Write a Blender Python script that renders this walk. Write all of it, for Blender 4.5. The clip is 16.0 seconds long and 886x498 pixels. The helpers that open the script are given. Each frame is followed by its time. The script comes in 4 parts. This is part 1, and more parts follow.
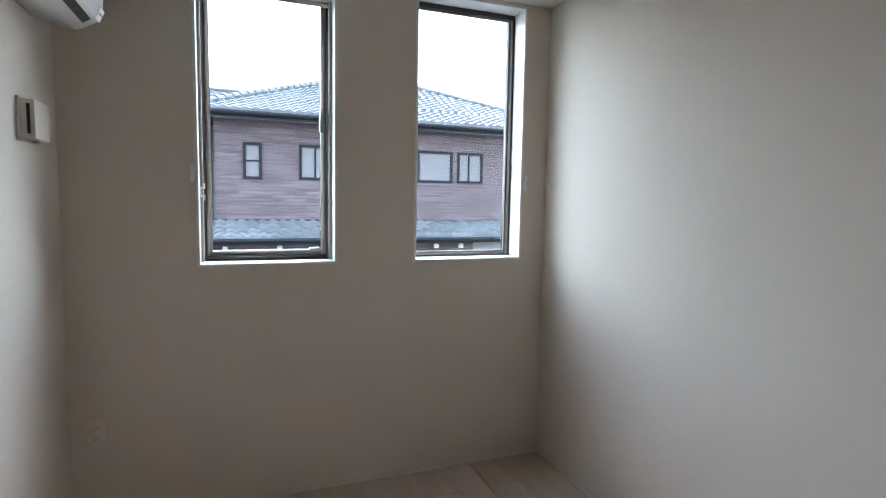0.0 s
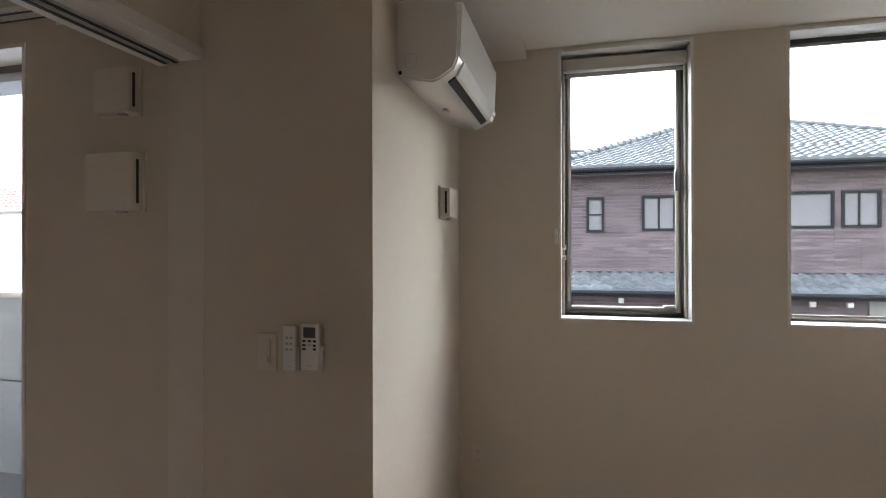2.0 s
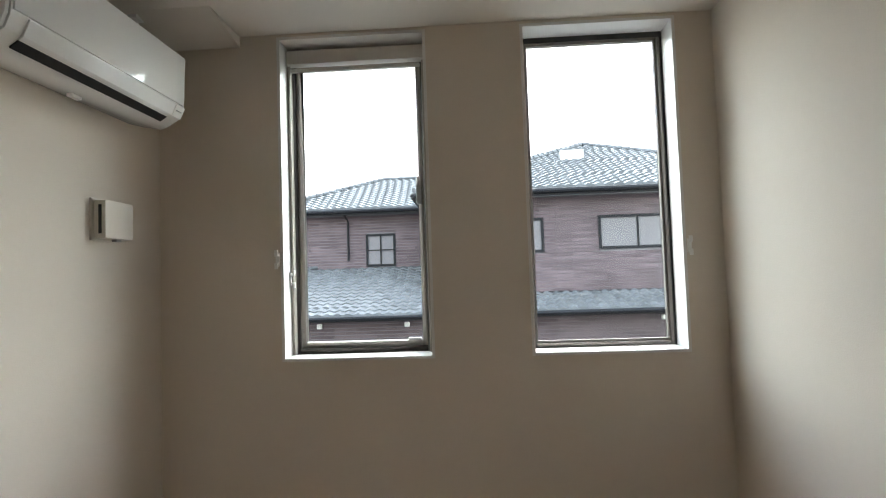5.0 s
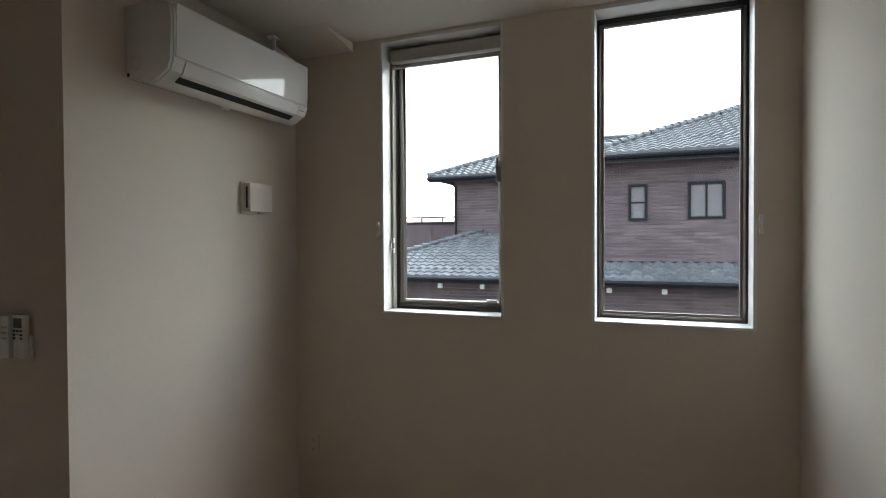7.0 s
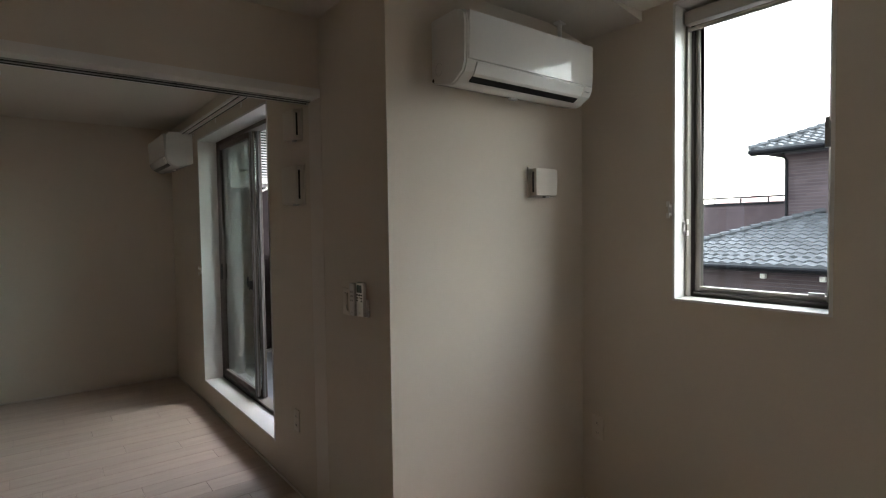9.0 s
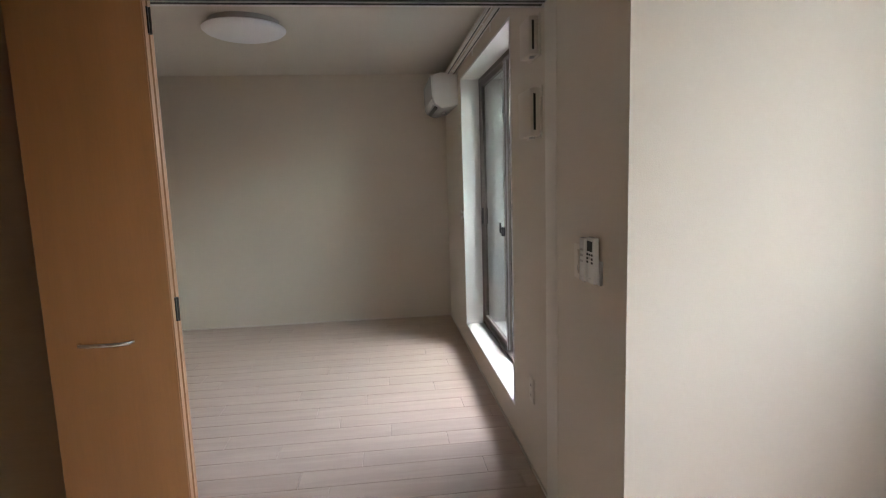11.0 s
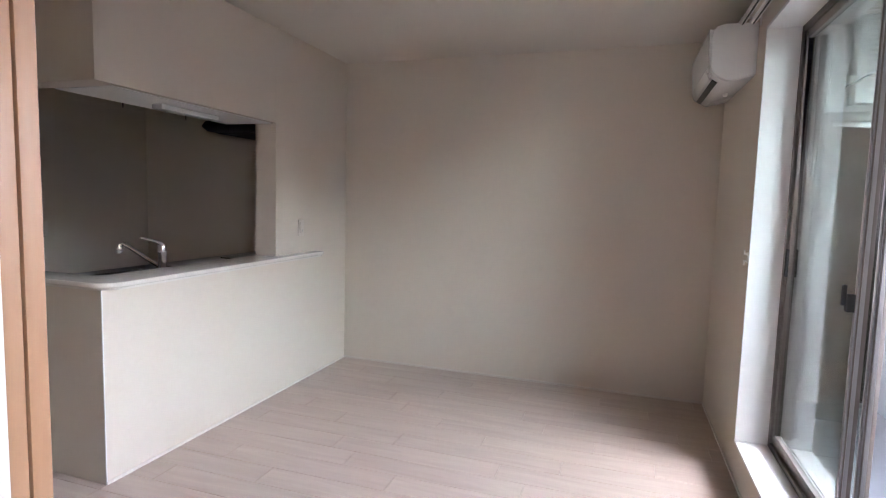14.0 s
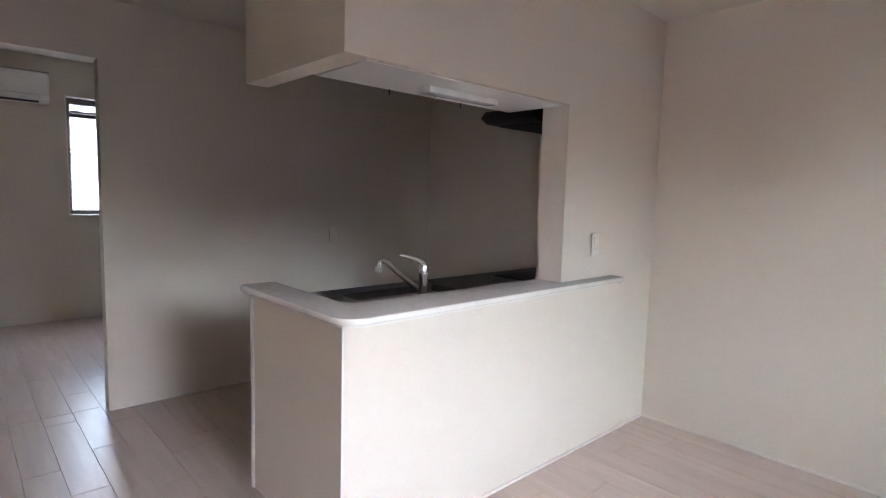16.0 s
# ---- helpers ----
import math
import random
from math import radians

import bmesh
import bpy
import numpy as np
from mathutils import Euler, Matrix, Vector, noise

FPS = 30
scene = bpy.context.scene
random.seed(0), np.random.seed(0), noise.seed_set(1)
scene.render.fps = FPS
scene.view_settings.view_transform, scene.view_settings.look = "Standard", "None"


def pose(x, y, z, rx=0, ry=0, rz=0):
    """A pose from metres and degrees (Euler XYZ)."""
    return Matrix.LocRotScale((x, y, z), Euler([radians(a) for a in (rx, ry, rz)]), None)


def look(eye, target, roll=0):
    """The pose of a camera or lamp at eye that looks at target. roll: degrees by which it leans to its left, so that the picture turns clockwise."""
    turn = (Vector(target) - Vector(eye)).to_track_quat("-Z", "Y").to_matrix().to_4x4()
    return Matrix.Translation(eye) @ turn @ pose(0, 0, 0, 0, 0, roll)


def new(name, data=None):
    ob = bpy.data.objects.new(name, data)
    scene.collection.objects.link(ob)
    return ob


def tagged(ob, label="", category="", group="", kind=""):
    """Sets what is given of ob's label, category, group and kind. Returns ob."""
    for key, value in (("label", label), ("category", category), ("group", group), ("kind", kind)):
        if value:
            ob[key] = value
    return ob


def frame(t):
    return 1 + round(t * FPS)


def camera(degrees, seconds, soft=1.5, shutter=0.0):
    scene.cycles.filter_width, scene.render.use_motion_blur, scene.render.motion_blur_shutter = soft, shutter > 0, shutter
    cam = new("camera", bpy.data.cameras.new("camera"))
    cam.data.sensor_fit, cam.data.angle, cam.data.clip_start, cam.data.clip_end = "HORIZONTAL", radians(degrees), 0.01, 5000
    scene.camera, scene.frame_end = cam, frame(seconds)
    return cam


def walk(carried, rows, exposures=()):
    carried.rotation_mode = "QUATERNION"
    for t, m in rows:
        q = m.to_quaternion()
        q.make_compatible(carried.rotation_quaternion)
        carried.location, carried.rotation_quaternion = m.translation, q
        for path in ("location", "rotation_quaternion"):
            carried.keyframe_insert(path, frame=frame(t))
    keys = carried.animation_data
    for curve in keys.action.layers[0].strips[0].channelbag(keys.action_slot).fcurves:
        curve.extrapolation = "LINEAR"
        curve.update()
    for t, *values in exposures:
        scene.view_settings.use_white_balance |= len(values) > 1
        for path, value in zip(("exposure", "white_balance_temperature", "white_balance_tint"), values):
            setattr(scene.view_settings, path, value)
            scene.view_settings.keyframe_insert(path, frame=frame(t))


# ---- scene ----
cam = camera(79.1, 16.0, soft=1.1)
PATH = [
    (0, (0.577, -3.482, 1.417), (1.288, -1.621, 1.241), 1.0),
    (0.5, (0.539, -3.524, 1.425), (0.82, -1.548, 1.293), 0.8),
    (1, (0.523, -3.547, 1.439), (0.439, -1.55, 1.37), 0.5),
    (1.5, (0.499, -3.586, 1.449), (0.171, -1.613, 1.432), 0.2),
    (2, (0.505, -3.602, 1.454), (0.011, -1.664, 1.459), -0.1),
    (2.5, (0.516, -3.569, 1.448), (-0.029, -1.645, 1.494), -0.4),
    (3, (0.549, -3.42, 1.441), (0.064, -1.481, 1.511), -0.9),
    (3.5, (0.614, -3.227, 1.437), (0.239, -1.266, 1.545), -1.3),
    (4, (0.742, -3.095, 1.426), (0.58, -1.105, 1.555), -1.8),
    (4.2, (0.827, -3.044, 1.434), (0.746, -1.05, 1.561), -2.0),
    (6.3, (1.555, -3.046, 1.452), (1.121, -1.094, 1.433), -0.8),
    (6.5, (1.582, -3.083, 1.462), (1.038, -1.159, 1.426), -0.7),
    (7, (1.632, -3.252, 1.469), (0.91, -1.387, 1.435), -0.3),
    (7.5, (1.68, -3.334, 1.486), (0.812, -1.532, 1.477), -0.5),
    (8, (1.695, -3.324, 1.482), (0.621, -1.637, 1.472), -0.6),
    (8.5, (1.692, -3.28, 1.482), (0.372, -1.778, 1.442), -0.5),
    (9, (1.695, -3.205, 1.457), (0.109, -1.99, 1.377), -0.8),
    (9.5, (1.684, -3.153, 1.448), (-0.091, -2.242, 1.31), -0.9),
    (10, (1.588, -3.032, 1.435), (-0.295, -2.384, 1.255), -1.2),
    (10.2, (1.535, -2.962, 1.439), (-0.376, -2.411, 1.231), -1.3),
    (12.3, (0.686, -2.555, 1.403), (-1.3, -2.688, 1.21), -0.9),
    (12.5, (0.575, -2.531, 1.413), (-1.409, -2.704, 1.237), -0.5),
    (13, (0.327, -2.556, 1.397), (-1.645, -2.857, 1.246), 0.0),
    (13.5, (0.06, -2.6, 1.372), (-1.876, -3.078, 1.223), 0.8),
    (14, (-0.158, -2.682, 1.355), (-2.049, -3.308, 1.177), 1.6),
    (14.5, (-0.377, -2.792, 1.352), (-2.195, -3.6, 1.151), 1.8),
    (15, (-0.586, -3.006, 1.366), (-2.29, -4.031, 1.148), 2.1),
    (15.5, (-0.76, -3.151, 1.364), (-2.327, -4.374, 1.144), 2.0),
    (16, (-0.949, -3.306, 1.372), (-2.297, -4.77, 1.176), 1.6),
]
EXPOSURES = [(0, 4.0, 5250, 11), (0.6, 3.95, 5700, 16), (1, 3.8, 5850, 15), (2.5, 3.82, 6000, 15), (4.2, 3.95, 6000, 10), (6.5, 3.1, 5900, 11), (8, 2.97, 5950, 12), (9.2, 3.25, 6050, 12), (10.2, 4.05, 6000, 13), (12.5, 4.6, 5700, 19), (14, 4.98, 5600, 22), (16, 5.3, 5550, 22)]
walk(cam, [(t, look(eye, target, roll)) for t, eye, target, roll in PATH], EXPOSURES)

# world: an overcast sky, and one wide weak sun behind the clouds
world = bpy.data.worlds.new("overcast_sky")
scene.world = world
world.use_nodes = True
wn = world.node_tree.nodes
wl = world.node_tree.links
sky = wn.new("ShaderNodeTexSky")
sky.sky_type, sky.sun_disc = "NISHITA", False
sky.sun_elevation, sky.sun_rotation = radians(55), radians(25)
sky.air_density, sky.dust_density, sky.ozone_density = 2.5, 2.0, 1.0
pale = wn.new("ShaderNodeHueSaturation")
pale.inputs["Saturation"].default_value = 0.36
wl.new(sky.outputs["Color"], pale.inputs["Color"])
wl.new(pale.outputs["Color"], wn["Background"].inputs["Color"])
wn["Background"].inputs["Strength"].default_value = 0.15
sun = new("sun", bpy.data.lights.new("sun", "SUN"))
sun.data.energy, sun.data.angle, sun.data.color = 0.5, radians(150), (1.0, 0.99, 0.975)
sun.matrix_world = look((0, 0, 30), (-20 * math.sin(radians(25)), -20 * math.cos(radians(25)), 30 - 20 * math.tan(radians(55))))


# ---------------------------------------------------------------- materials
def material(name, color, rough=0.6, metal=0.0, spec=0.5, vary=0.0, scale=8.0, stretch=(1, 1, 1), bump=0.0,
             bump_scale=200.0, island=0.0, wear=0.0, coat=0.0):
    """A surface: base colour varied at two scales, roughness varied, fine relief."""
    m = bpy.data.materials.new(name)
    m.use_nodes = True
    n, l = m.node_tree.nodes, m.node_tree.links
    b = n["Principled BSDF"]
    b.inputs["Roughness"].default_value = rough
    b.inputs["Metallic"].default_value = metal
    b.inputs["Specular IOR Level"].default_value = spec
    b.inputs["Coat Weight"].default_value = coat
    b.inputs["Base Color"].default_value = (*color, 1)
    tc = n.new("ShaderNodeTexCoord")
    mp = n.new("ShaderNodeMapping")
    mp.inputs["Scale"].default_value = stretch
    l.new(tc.outputs["Object"], mp.inputs["Vector"])
    last = None
    if vary > 0:
        big = n.new("ShaderNodeTexNoise")
        big.inputs["Scale"].default_value, big.inputs["Detail"].default_value = scale, 5
        l.new(mp.outputs["Vector"], big.inputs["Vector"])
        small = n.new("ShaderNodeTexNoise")
        small.inputs["Scale"].default_value, small.inputs["Detail"].default_value = scale * 9, 3
        l.new(mp.outputs["Vector"], small.inputs["Vector"])
        add = n.new("ShaderNodeMath")
        add.operation = "MULTIPLY_ADD"
        l.new(small.outputs["Fac"], add.inputs[0])
        add.inputs[1].default_value = 0.45
        l.new(big.outputs["Fac"], add.inputs[2])
        ramp = n.new("ShaderNodeMapRange")
        ramp.inputs["From Min"].default_value, ramp.inputs["From Max"].default_value = 0.4, 1.05
        ramp.inputs["To Min"].default_value, ramp.inputs["To Max"].default_value = 1 - vary, 1 + vary
        l.new(add.outputs[0], ramp.inputs["Value"])
        last = ramp.outputs["Result"]
        rr = n.new("ShaderNodeMapRange")
        rr.inputs["To Min"].default_value, rr.inputs["To Max"].default_value = max(rough - 0.08 - wear, 0.02), min(rough + 0.08 + wear, 1)
        l.new(big.outputs["Fac"], rr.inputs["Value"])
        l.new(rr.outputs["Result"], b.inputs["Roughness"])
    if island > 0:
        geo = n.new("ShaderNodeNewGeometry")
        rnd = n.new("ShaderNodeMapRange")
        rnd.inputs["To Min"].default_value, rnd.inputs["To Max"].default_value = 1 - island, 1 + island
        l.new(geo.outputs["Random Per Island"], rnd.inputs["Value"])
        if last:
            mul = n.new("ShaderNodeMath")
            mul.operation = "MULTIPLY"
            l.new(last, mul.inputs[0])
            l.new(rnd.outputs["Result"], mul.inputs[1])
            last = mul.outputs[0]
        else:
            last = rnd.outputs["Result"]
    if last:
        vm = n.new("ShaderNodeVectorMath")
        vm.operation = "SCALE"
        vm.inputs[0].default_value = color
        l.new(last, vm.inputs["Scale"])
        l.new(vm.outputs["Vector"], b.inputs["Base Color"])
    if bump > 0:
        t = n.new("ShaderNodeTexNoise")
        t.inputs["Scale"].default_value, t.inputs["Detail"].default_value = bump_scale, 4
        l.new(mp.outputs["Vector"], t.inputs["Vector"])
        bp = n.new("ShaderNodeBump")
        bp.inputs["Strength"].default_value, bp.inputs["Distance"].default_value = bump, 0.002
        l.new(t.outputs["Fac"], bp.inputs["Height"])
        l.new(bp.outputs["Normal"], b.inputs["Normal"])
    return m


def wood_floor_material():
    """Pale, slightly pink printed maple boards: each board its own tone, long streaks along it."""
    m = bpy.data.materials.new("pale_maple_boards")
    m.use_nodes = True
    n, l = m.node_tree.nodes, m.node_tree.links
    b = n["Principled BSDF"]
    tc, info = n.new("ShaderNodeTexCoord"), n.new("ShaderNodeObjectInfo")
    shift = n.new("ShaderNodeVectorMath")
    shift.operation = "ADD"
    far = n.new("ShaderNodeVectorMath")
    far.operation = "SCALE"
    far.inputs[0].default_value = (37.0, 53.0, 11.0)
    l.new(info.outputs["Random"], far.inputs["Scale"])
    l.new(tc.outputs["Object"], shift.inputs[0])
    l.new(far.outputs["Vector"], shift.inputs[1])
    mp = n.new("ShaderNodeMapping")
    mp.inputs["Scale"].default_value = (11, 1.1, 1)
    l.new(shift.outputs["Vector"], mp.inputs["Vector"])
    grain = n.new("ShaderNodeTexNoise")
    grain.inputs["Scale"].default_value, grain.inputs["Detail"].default_value, grain.inputs["Distortion"].default_value = 1.6, 6, 0.8
    l.new(mp.outputs["Vector"], grain.inputs["Vector"])
    ramp = n.new("ShaderNodeValToRGB")
    ramp.color_ramp.elements[0].position, ramp.color_ramp.elements[0].color = 0.3, (0.47, 0.37, 0.305, 1)
    ramp.color_ramp.elements[1].position, ramp.color_ramp.elements[1].color = 0.72, (0.55, 0.445, 0.375, 1)
    l.new(grain.outputs["Fac"], ramp.inputs["Fac"])
    tone = n.new("ShaderNodeMapRange")
    tone.inputs["To Min"].default_value, tone.inputs["To Max"].default_value = 0.955, 1.035
    l.new(info.outputs["Random"], tone.inputs["Value"])
    vm = n.new("ShaderNodeVectorMath")
    vm.operation = "SCALE"
    l.new(ramp.outputs["Color"], vm.inputs[0])
    l.new(tone.outputs["Result"], vm.inputs["Scale"])
    l.new(vm.outputs["Vector"], b.inputs["Base Color"])
    rr = n.new("ShaderNodeMapRange")
    rr.inputs["From Min"].default_value, rr.inputs["From Max"].default_value = 0.9, 1.08
    rr.inputs["To Min"].default_value, rr.inputs["To Max"].default_value = 0.27, 0.36
    b.inputs["Specular IOR Level"].default_value = 0.4
    l.new(tone.outputs["Result"], rr.inputs["Value"])
    l.new(rr.outputs["Result"], b.inputs["Roughness"])
    bp = n.new("ShaderNodeBump")
    bp.inputs["Strength"].default_value, bp.inputs["Distance"].default_value = 0.04, 0.0006
    l.new(grain.outputs["Fac"], bp.inputs["Height"])
    l.new(bp.outputs["Normal"], b.inputs["Normal"])
    return m


def glass_material(name, tint=(1, 1, 1), rough=0.0, base=0.03):
    m = bpy.data.materials.new(name)
    m.use_nodes = True
    n, l = m.node_tree.nodes, m.node_tree.links
    n.remove(n["Principled BSDF"])
    tr, gl, mx, fr = n.new("ShaderNodeBsdfTransparent"), n.new("ShaderNodeBsdfGlossy"), n.new("ShaderNodeMixShader"), n.new("ShaderNodeLayerWeight")
    tr.inputs["Color"].default_value = (*tint, 1)
    gl.inputs["Roughness"].default_value = rough
    fr.inputs["Blend"].default_value = 0.5
    steep, more = n.new("ShaderNodeMath"), n.new("ShaderNodeMath")
    steep.operation, more.operation = "POWER", "MULTIPLY_ADD"
    steep.inputs[1].default_value = 3.0
    more.inputs[1].default_value, more.inputs[2].default_value = 1 - base, base
    l.new(fr.outputs["Facing"], steep.inputs[0])
    l.new(steep.outputs[0], more.inputs[0])
    l.new(more.outputs[0], mx.inputs["Fac"])
    l.new(tr.outputs["BSDF"], mx.inputs[1])
    l.new(gl.outputs["BSDF"], mx.inputs[2])
    l.new(mx.outputs["Shader"], n["Material Output"].inputs["Surface"])
    return m


PAPER = material("white_vinyl_wallpaper", (0.65, 0.58, 0.495), 0.75, vary=0.012, scale=3, bump=0.35, bump_scale=260, spec=0.25)
CEIL = material("white_ceiling_paper", (0.64, 0.59, 0.52), 0.8, vary=0.012, scale=3, bump=0.3, bump_scale=220, spec=0.2)
TRIM = material("white_painted_trim", (0.71, 0.69, 0.66), 0.38, vary=0.015, scale=6)
SKIRT = material("pale_maple_skirting", (0.64, 0.585, 0.525), 0.45, vary=0.06, scale=5, stretch=(1, 1, 8))
FLOOR = wood_floor_material()
GROOVE = material("dark_floor_joint", (0.36, 0.285, 0.235), 0.8, vary=0.1)
WOOD = material("honey_brown_door_veneer", (0.33, 0.155, 0.058), 0.42, vary=0.09, scale=2.2, stretch=(7, 7, 0.5), bump=0.08, bump_scale=60)
WOODEDGE = material("pale_honey_edge_band", (0.40, 0.225, 0.125), 0.45, vary=0.06, scale=3, stretch=(4, 4, 0.6))
BRONZE = material("bronze_aluminium", (0.22, 0.195, 0.175), 0.62, metal=0.15, spec=0.12, vary=0.05, scale=20)
SASH = material("pale_bronze_aluminium", (0.36, 0.33, 0.285), 0.5, metal=0.3, spec=0.3, vary=0.05, scale=20)
DARKFRAME = material("dark_bronze_aluminium", (0.085, 0.077, 0.07), 0.6, metal=0.2, spec=0.2, vary=0.06, scale=20)
SILVER = material("silver_aluminium", (0.42, 0.41, 0.405), 0.4, metal=0.9, vary=0.04, scale=20)
BLACK = material("black_plastic", (0.012, 0.012, 0.013), 0.45, vary=0.1, scale=30)
RUBBER = material("dark_seal", (0.03, 0.03, 0.03), 0.7, vary=0.1, scale=30)
PLASTIC = material("glossy_white_plastic", (0.78, 0.77, 0.745), 0.12, vary=0.012, scale=10)
VENT = material("ivory_white_plastic", (0.67, 0.61, 0.535), 0.5, vary=0.015, scale=12)
MATTE = material("matt_white_plastic", (0.80, 0.78, 0.745), 0.45, vary=0.015, scale=12)
GREY = material("grey_plastic", (0.45, 0.44, 0.42), 0.5, vary=0.04, scale=20)
LCD = material("grey_display", (0.10, 0.11, 0.11), 0.2, vary=0.03, scale=30)
CASSETTE = material("warm_grey_cassette", (0.50, 0.46, 0.41), 0.45, vary=0.02, scale=10)
DOUBLE = glass_material("double_glazing", (0.88, 0.93, 0.91), base=0.10)
# for unseen closet walls: dark so they bounce little light into the bedroom
CLOSET_DARK = material("dark_unseen_closet_lining", (0.26, 0.17, 0.10), 0.6, vary=0.1, scale=3, stretch=(1, 1, 6))
GLASS = glass_material("clear_glass", (0.93, 0.96, 0.95))
CHROME = material("chrome", (0.75, 0.75, 0.75), 0.12, metal=1.0, vary=0.02, scale=20)
STEEL = material("brushed_steel", (0.13, 0.12, 0.113), 0.36, metal=1.0, vary=0.08, scale=6, stretch=(1, 30, 30))
COUNTER = material("cream_worktop", (0.72, 0.68, 0.62), 0.22, vary=0.03, scale=40, coat=0.2)
DIFFUSER = material("milky_acrylic", (0.80, 0.80, 0.83), 0.5, vary=0.01, scale=6)
KITCHEN = material("white_kitchen_panel", (0.78, 0.76, 0.72), 0.35, vary=0.02, scale=4)
# hidden kitchen fronts, dark brown to lessen bounced light in the kitchen
KFRONT = material("dark_unseen_kitchen_front", (0.11, 0.065, 0.042), 0.4, vary=0.1, scale=3, stretch=(1, 1, 8))
BRICK = material("mauve_brown_brick_tile", (0.085, 0.064, 0.069), 0.8, spec=0.06, vary=0.22, scale=2.5, bump=0.3, bump_scale=60, island=0.22)
JOINT = material("pale_grey_joint", (0.13, 0.12, 0.125), 0.9, spec=0.06, vary=0.1, scale=8)
MORTAR = material("dark_mortar", (0.03, 0.026, 0.026), 0.9, spec=0.06, vary=0.12, scale=10)
TILE = material("grey_glazed_roof_tile", (0.078, 0.080, 0.085), 0.6, vary=0.18, scale=3, bump=0.15, bump_scale=40, island=0.2, spec=0.15)
REDTILE = material("red_brown_roof_tile", (0.19, 0.10, 0.08), 0.6, vary=0.15, scale=3, island=0.15)
GUTTER = material("charcoal_gutter", (0.012, 0.012, 0.014), 0.4, spec=0.06, vary=0.1, scale=10)
SOFFIT = material("pale_soffit_board", (0.55, 0.54, 0.52), 0.7, vary=0.05, scale=4)
RENDER_WHITE = material("pale_rendered_wall", (0.72, 0.70, 0.66), 0.85, vary=0.06, scale=2, bump=0.3, bump_scale=80)
PORCH = material("grey_rendered_porch_wall", (0.20, 0.19, 0.19), 0.85, vary=0.08, scale=2, bump=0.3, bump_scale=80)
SMOKED = material("dark_brown_screen", (0.018, 0.013, 0.013), 0.85, spec=0.1, vary=0.1, scale=4)
PANEL = material("polished_white_front_panel", (0.78, 0.77, 0.745), 0.04, spec=0.28)
ASPHALT = material("asphalt_ground", (0.06, 0.06, 0.06), 0.9, vary=0.2, scale=1.5, bump=0.4, bump_scale=60)
DECK = material("grey_balcony_sheet", (0.16, 0.17, 0.185), 0.55, vary=0.08, scale=5, bump=0.2, bump_scale=90)
PARAPET = material("blue_grey_parapet_board", (0.30, 0.33, 0.36), 0.6, vary=0.05, scale=4)
CURTAIN = material("pale_curtain", (0.40, 0.42, 0.42), 0.8, spec=0.06, vary=0.08, scale=6, stretch=(6, 6, 0.4))
DIMROOM = material("dim_room_blind", (0.22, 0.25, 0.26), 0.7, vary=0.1, scale=4)


# ---------------------------------------------------------------- building helpers
class Geo:
    """Collects boxes and other solids, in metres, for one mesh."""

    def __init__(self):
        self.v, self.f = [], []

    def poly(self, pts):
        k = len(self.v)
        self.v += [tuple(p) for p in pts]
        self.f.append(tuple(range(k, k + len(pts))))
        return self

    def box(self, x0, y0, z0, x1, y1, z1):
        x0, x1, y0, y1, z0, z1 = min(x0, x1), max(x0, x1), min(y0, y1), max(y0, y1), min(z0, z1), max(z0, z1)
        k = len(self.v)
        self.v += [(x, y, z) for z in (z0, z1) for y in (y0, y1) for x in (x0, x1)]
        self.f += [tuple(k + i for i in q) for q in ((0, 2, 3, 1), (4, 5, 7, 6), (0, 1, 5, 4), (2, 6, 7, 3), (0, 4, 6, 2), (1, 3, 7, 5))]
        return self

    def prism(self, outline, axis, a, b):
        """Extrudes a 2D outline along an axis from a to b (x: outline is y, z; y: x, z; z: x, y)."""
        n = len(outline)
        k = len(self.v)
        for c in (a, b):
            for p, q in outline:
                self.v.append({"x": (c, p, q), "y": (p, c, q), "z": (p, q, c)}[axis])
        self.f += [tuple(range(k, k + n)), tuple(range(k + 2 * n - 1, k + n - 1, -1))]
        self.f += [(k + i, k + n + i, k + n + (i + 1) % n, k + (i + 1) % n) for i in range(n)]
        return self

    def tube(self, pts, r, sides=10):
        """A round bar through points."""
        pts = [Vector(p) for p in pts]
        k = len(self.v)
        for i, p in enumerate(pts):
            d = (pts[min(i + 1, len(pts) - 1)] - pts[max(i - 1, 0)]).normalized()
            u = d.cross(Vector((0, 0, 1)) if abs(d.z) < 0.95 else Vector((1, 0, 0))).normalized()
            w = d.cross(u)
            rr = r[i] if isinstance(r, (list, tuple)) else r
            self.v += [tuple(p + (u * math.cos(a) + w * math.sin(a)) * rr) for a in (math.tau * j / sides for j in range(sides))]
        for i in range(len(pts) - 1):
            for j in range(sides):
                self.f.append((k + i * sides + j, k + i * sides + (j + 1) % sides, k + (i + 1) * sides + (j + 1) % sides, k + (i + 1) * sides + j))
        e = k + (len(pts) - 1) * sides
        self.f += [tuple(range(k + sides - 1, k - 1, -1)), tuple(range(e, e + sides))]
        return self

    def lathe(self, cx, cy, profile, sides=48):
        """Turns (radius, z) pairs about the upright line through cx, cy."""
        k = len(self.v)
        for r, z in profile:
            self.v += [(cx + r * math.cos(a), cy + r * math.sin(a), z) for a in (math.tau * j / sides for j in range(sides))]
        for i in range(len(profile) - 1):
            for j in range(sides):
                self.f.append((k + i * sides + j, k + i * sides + (j + 1) % sides, k + (i + 1) * sides + (j + 1) % sides, k + (i + 1) * sides + j))
        return self


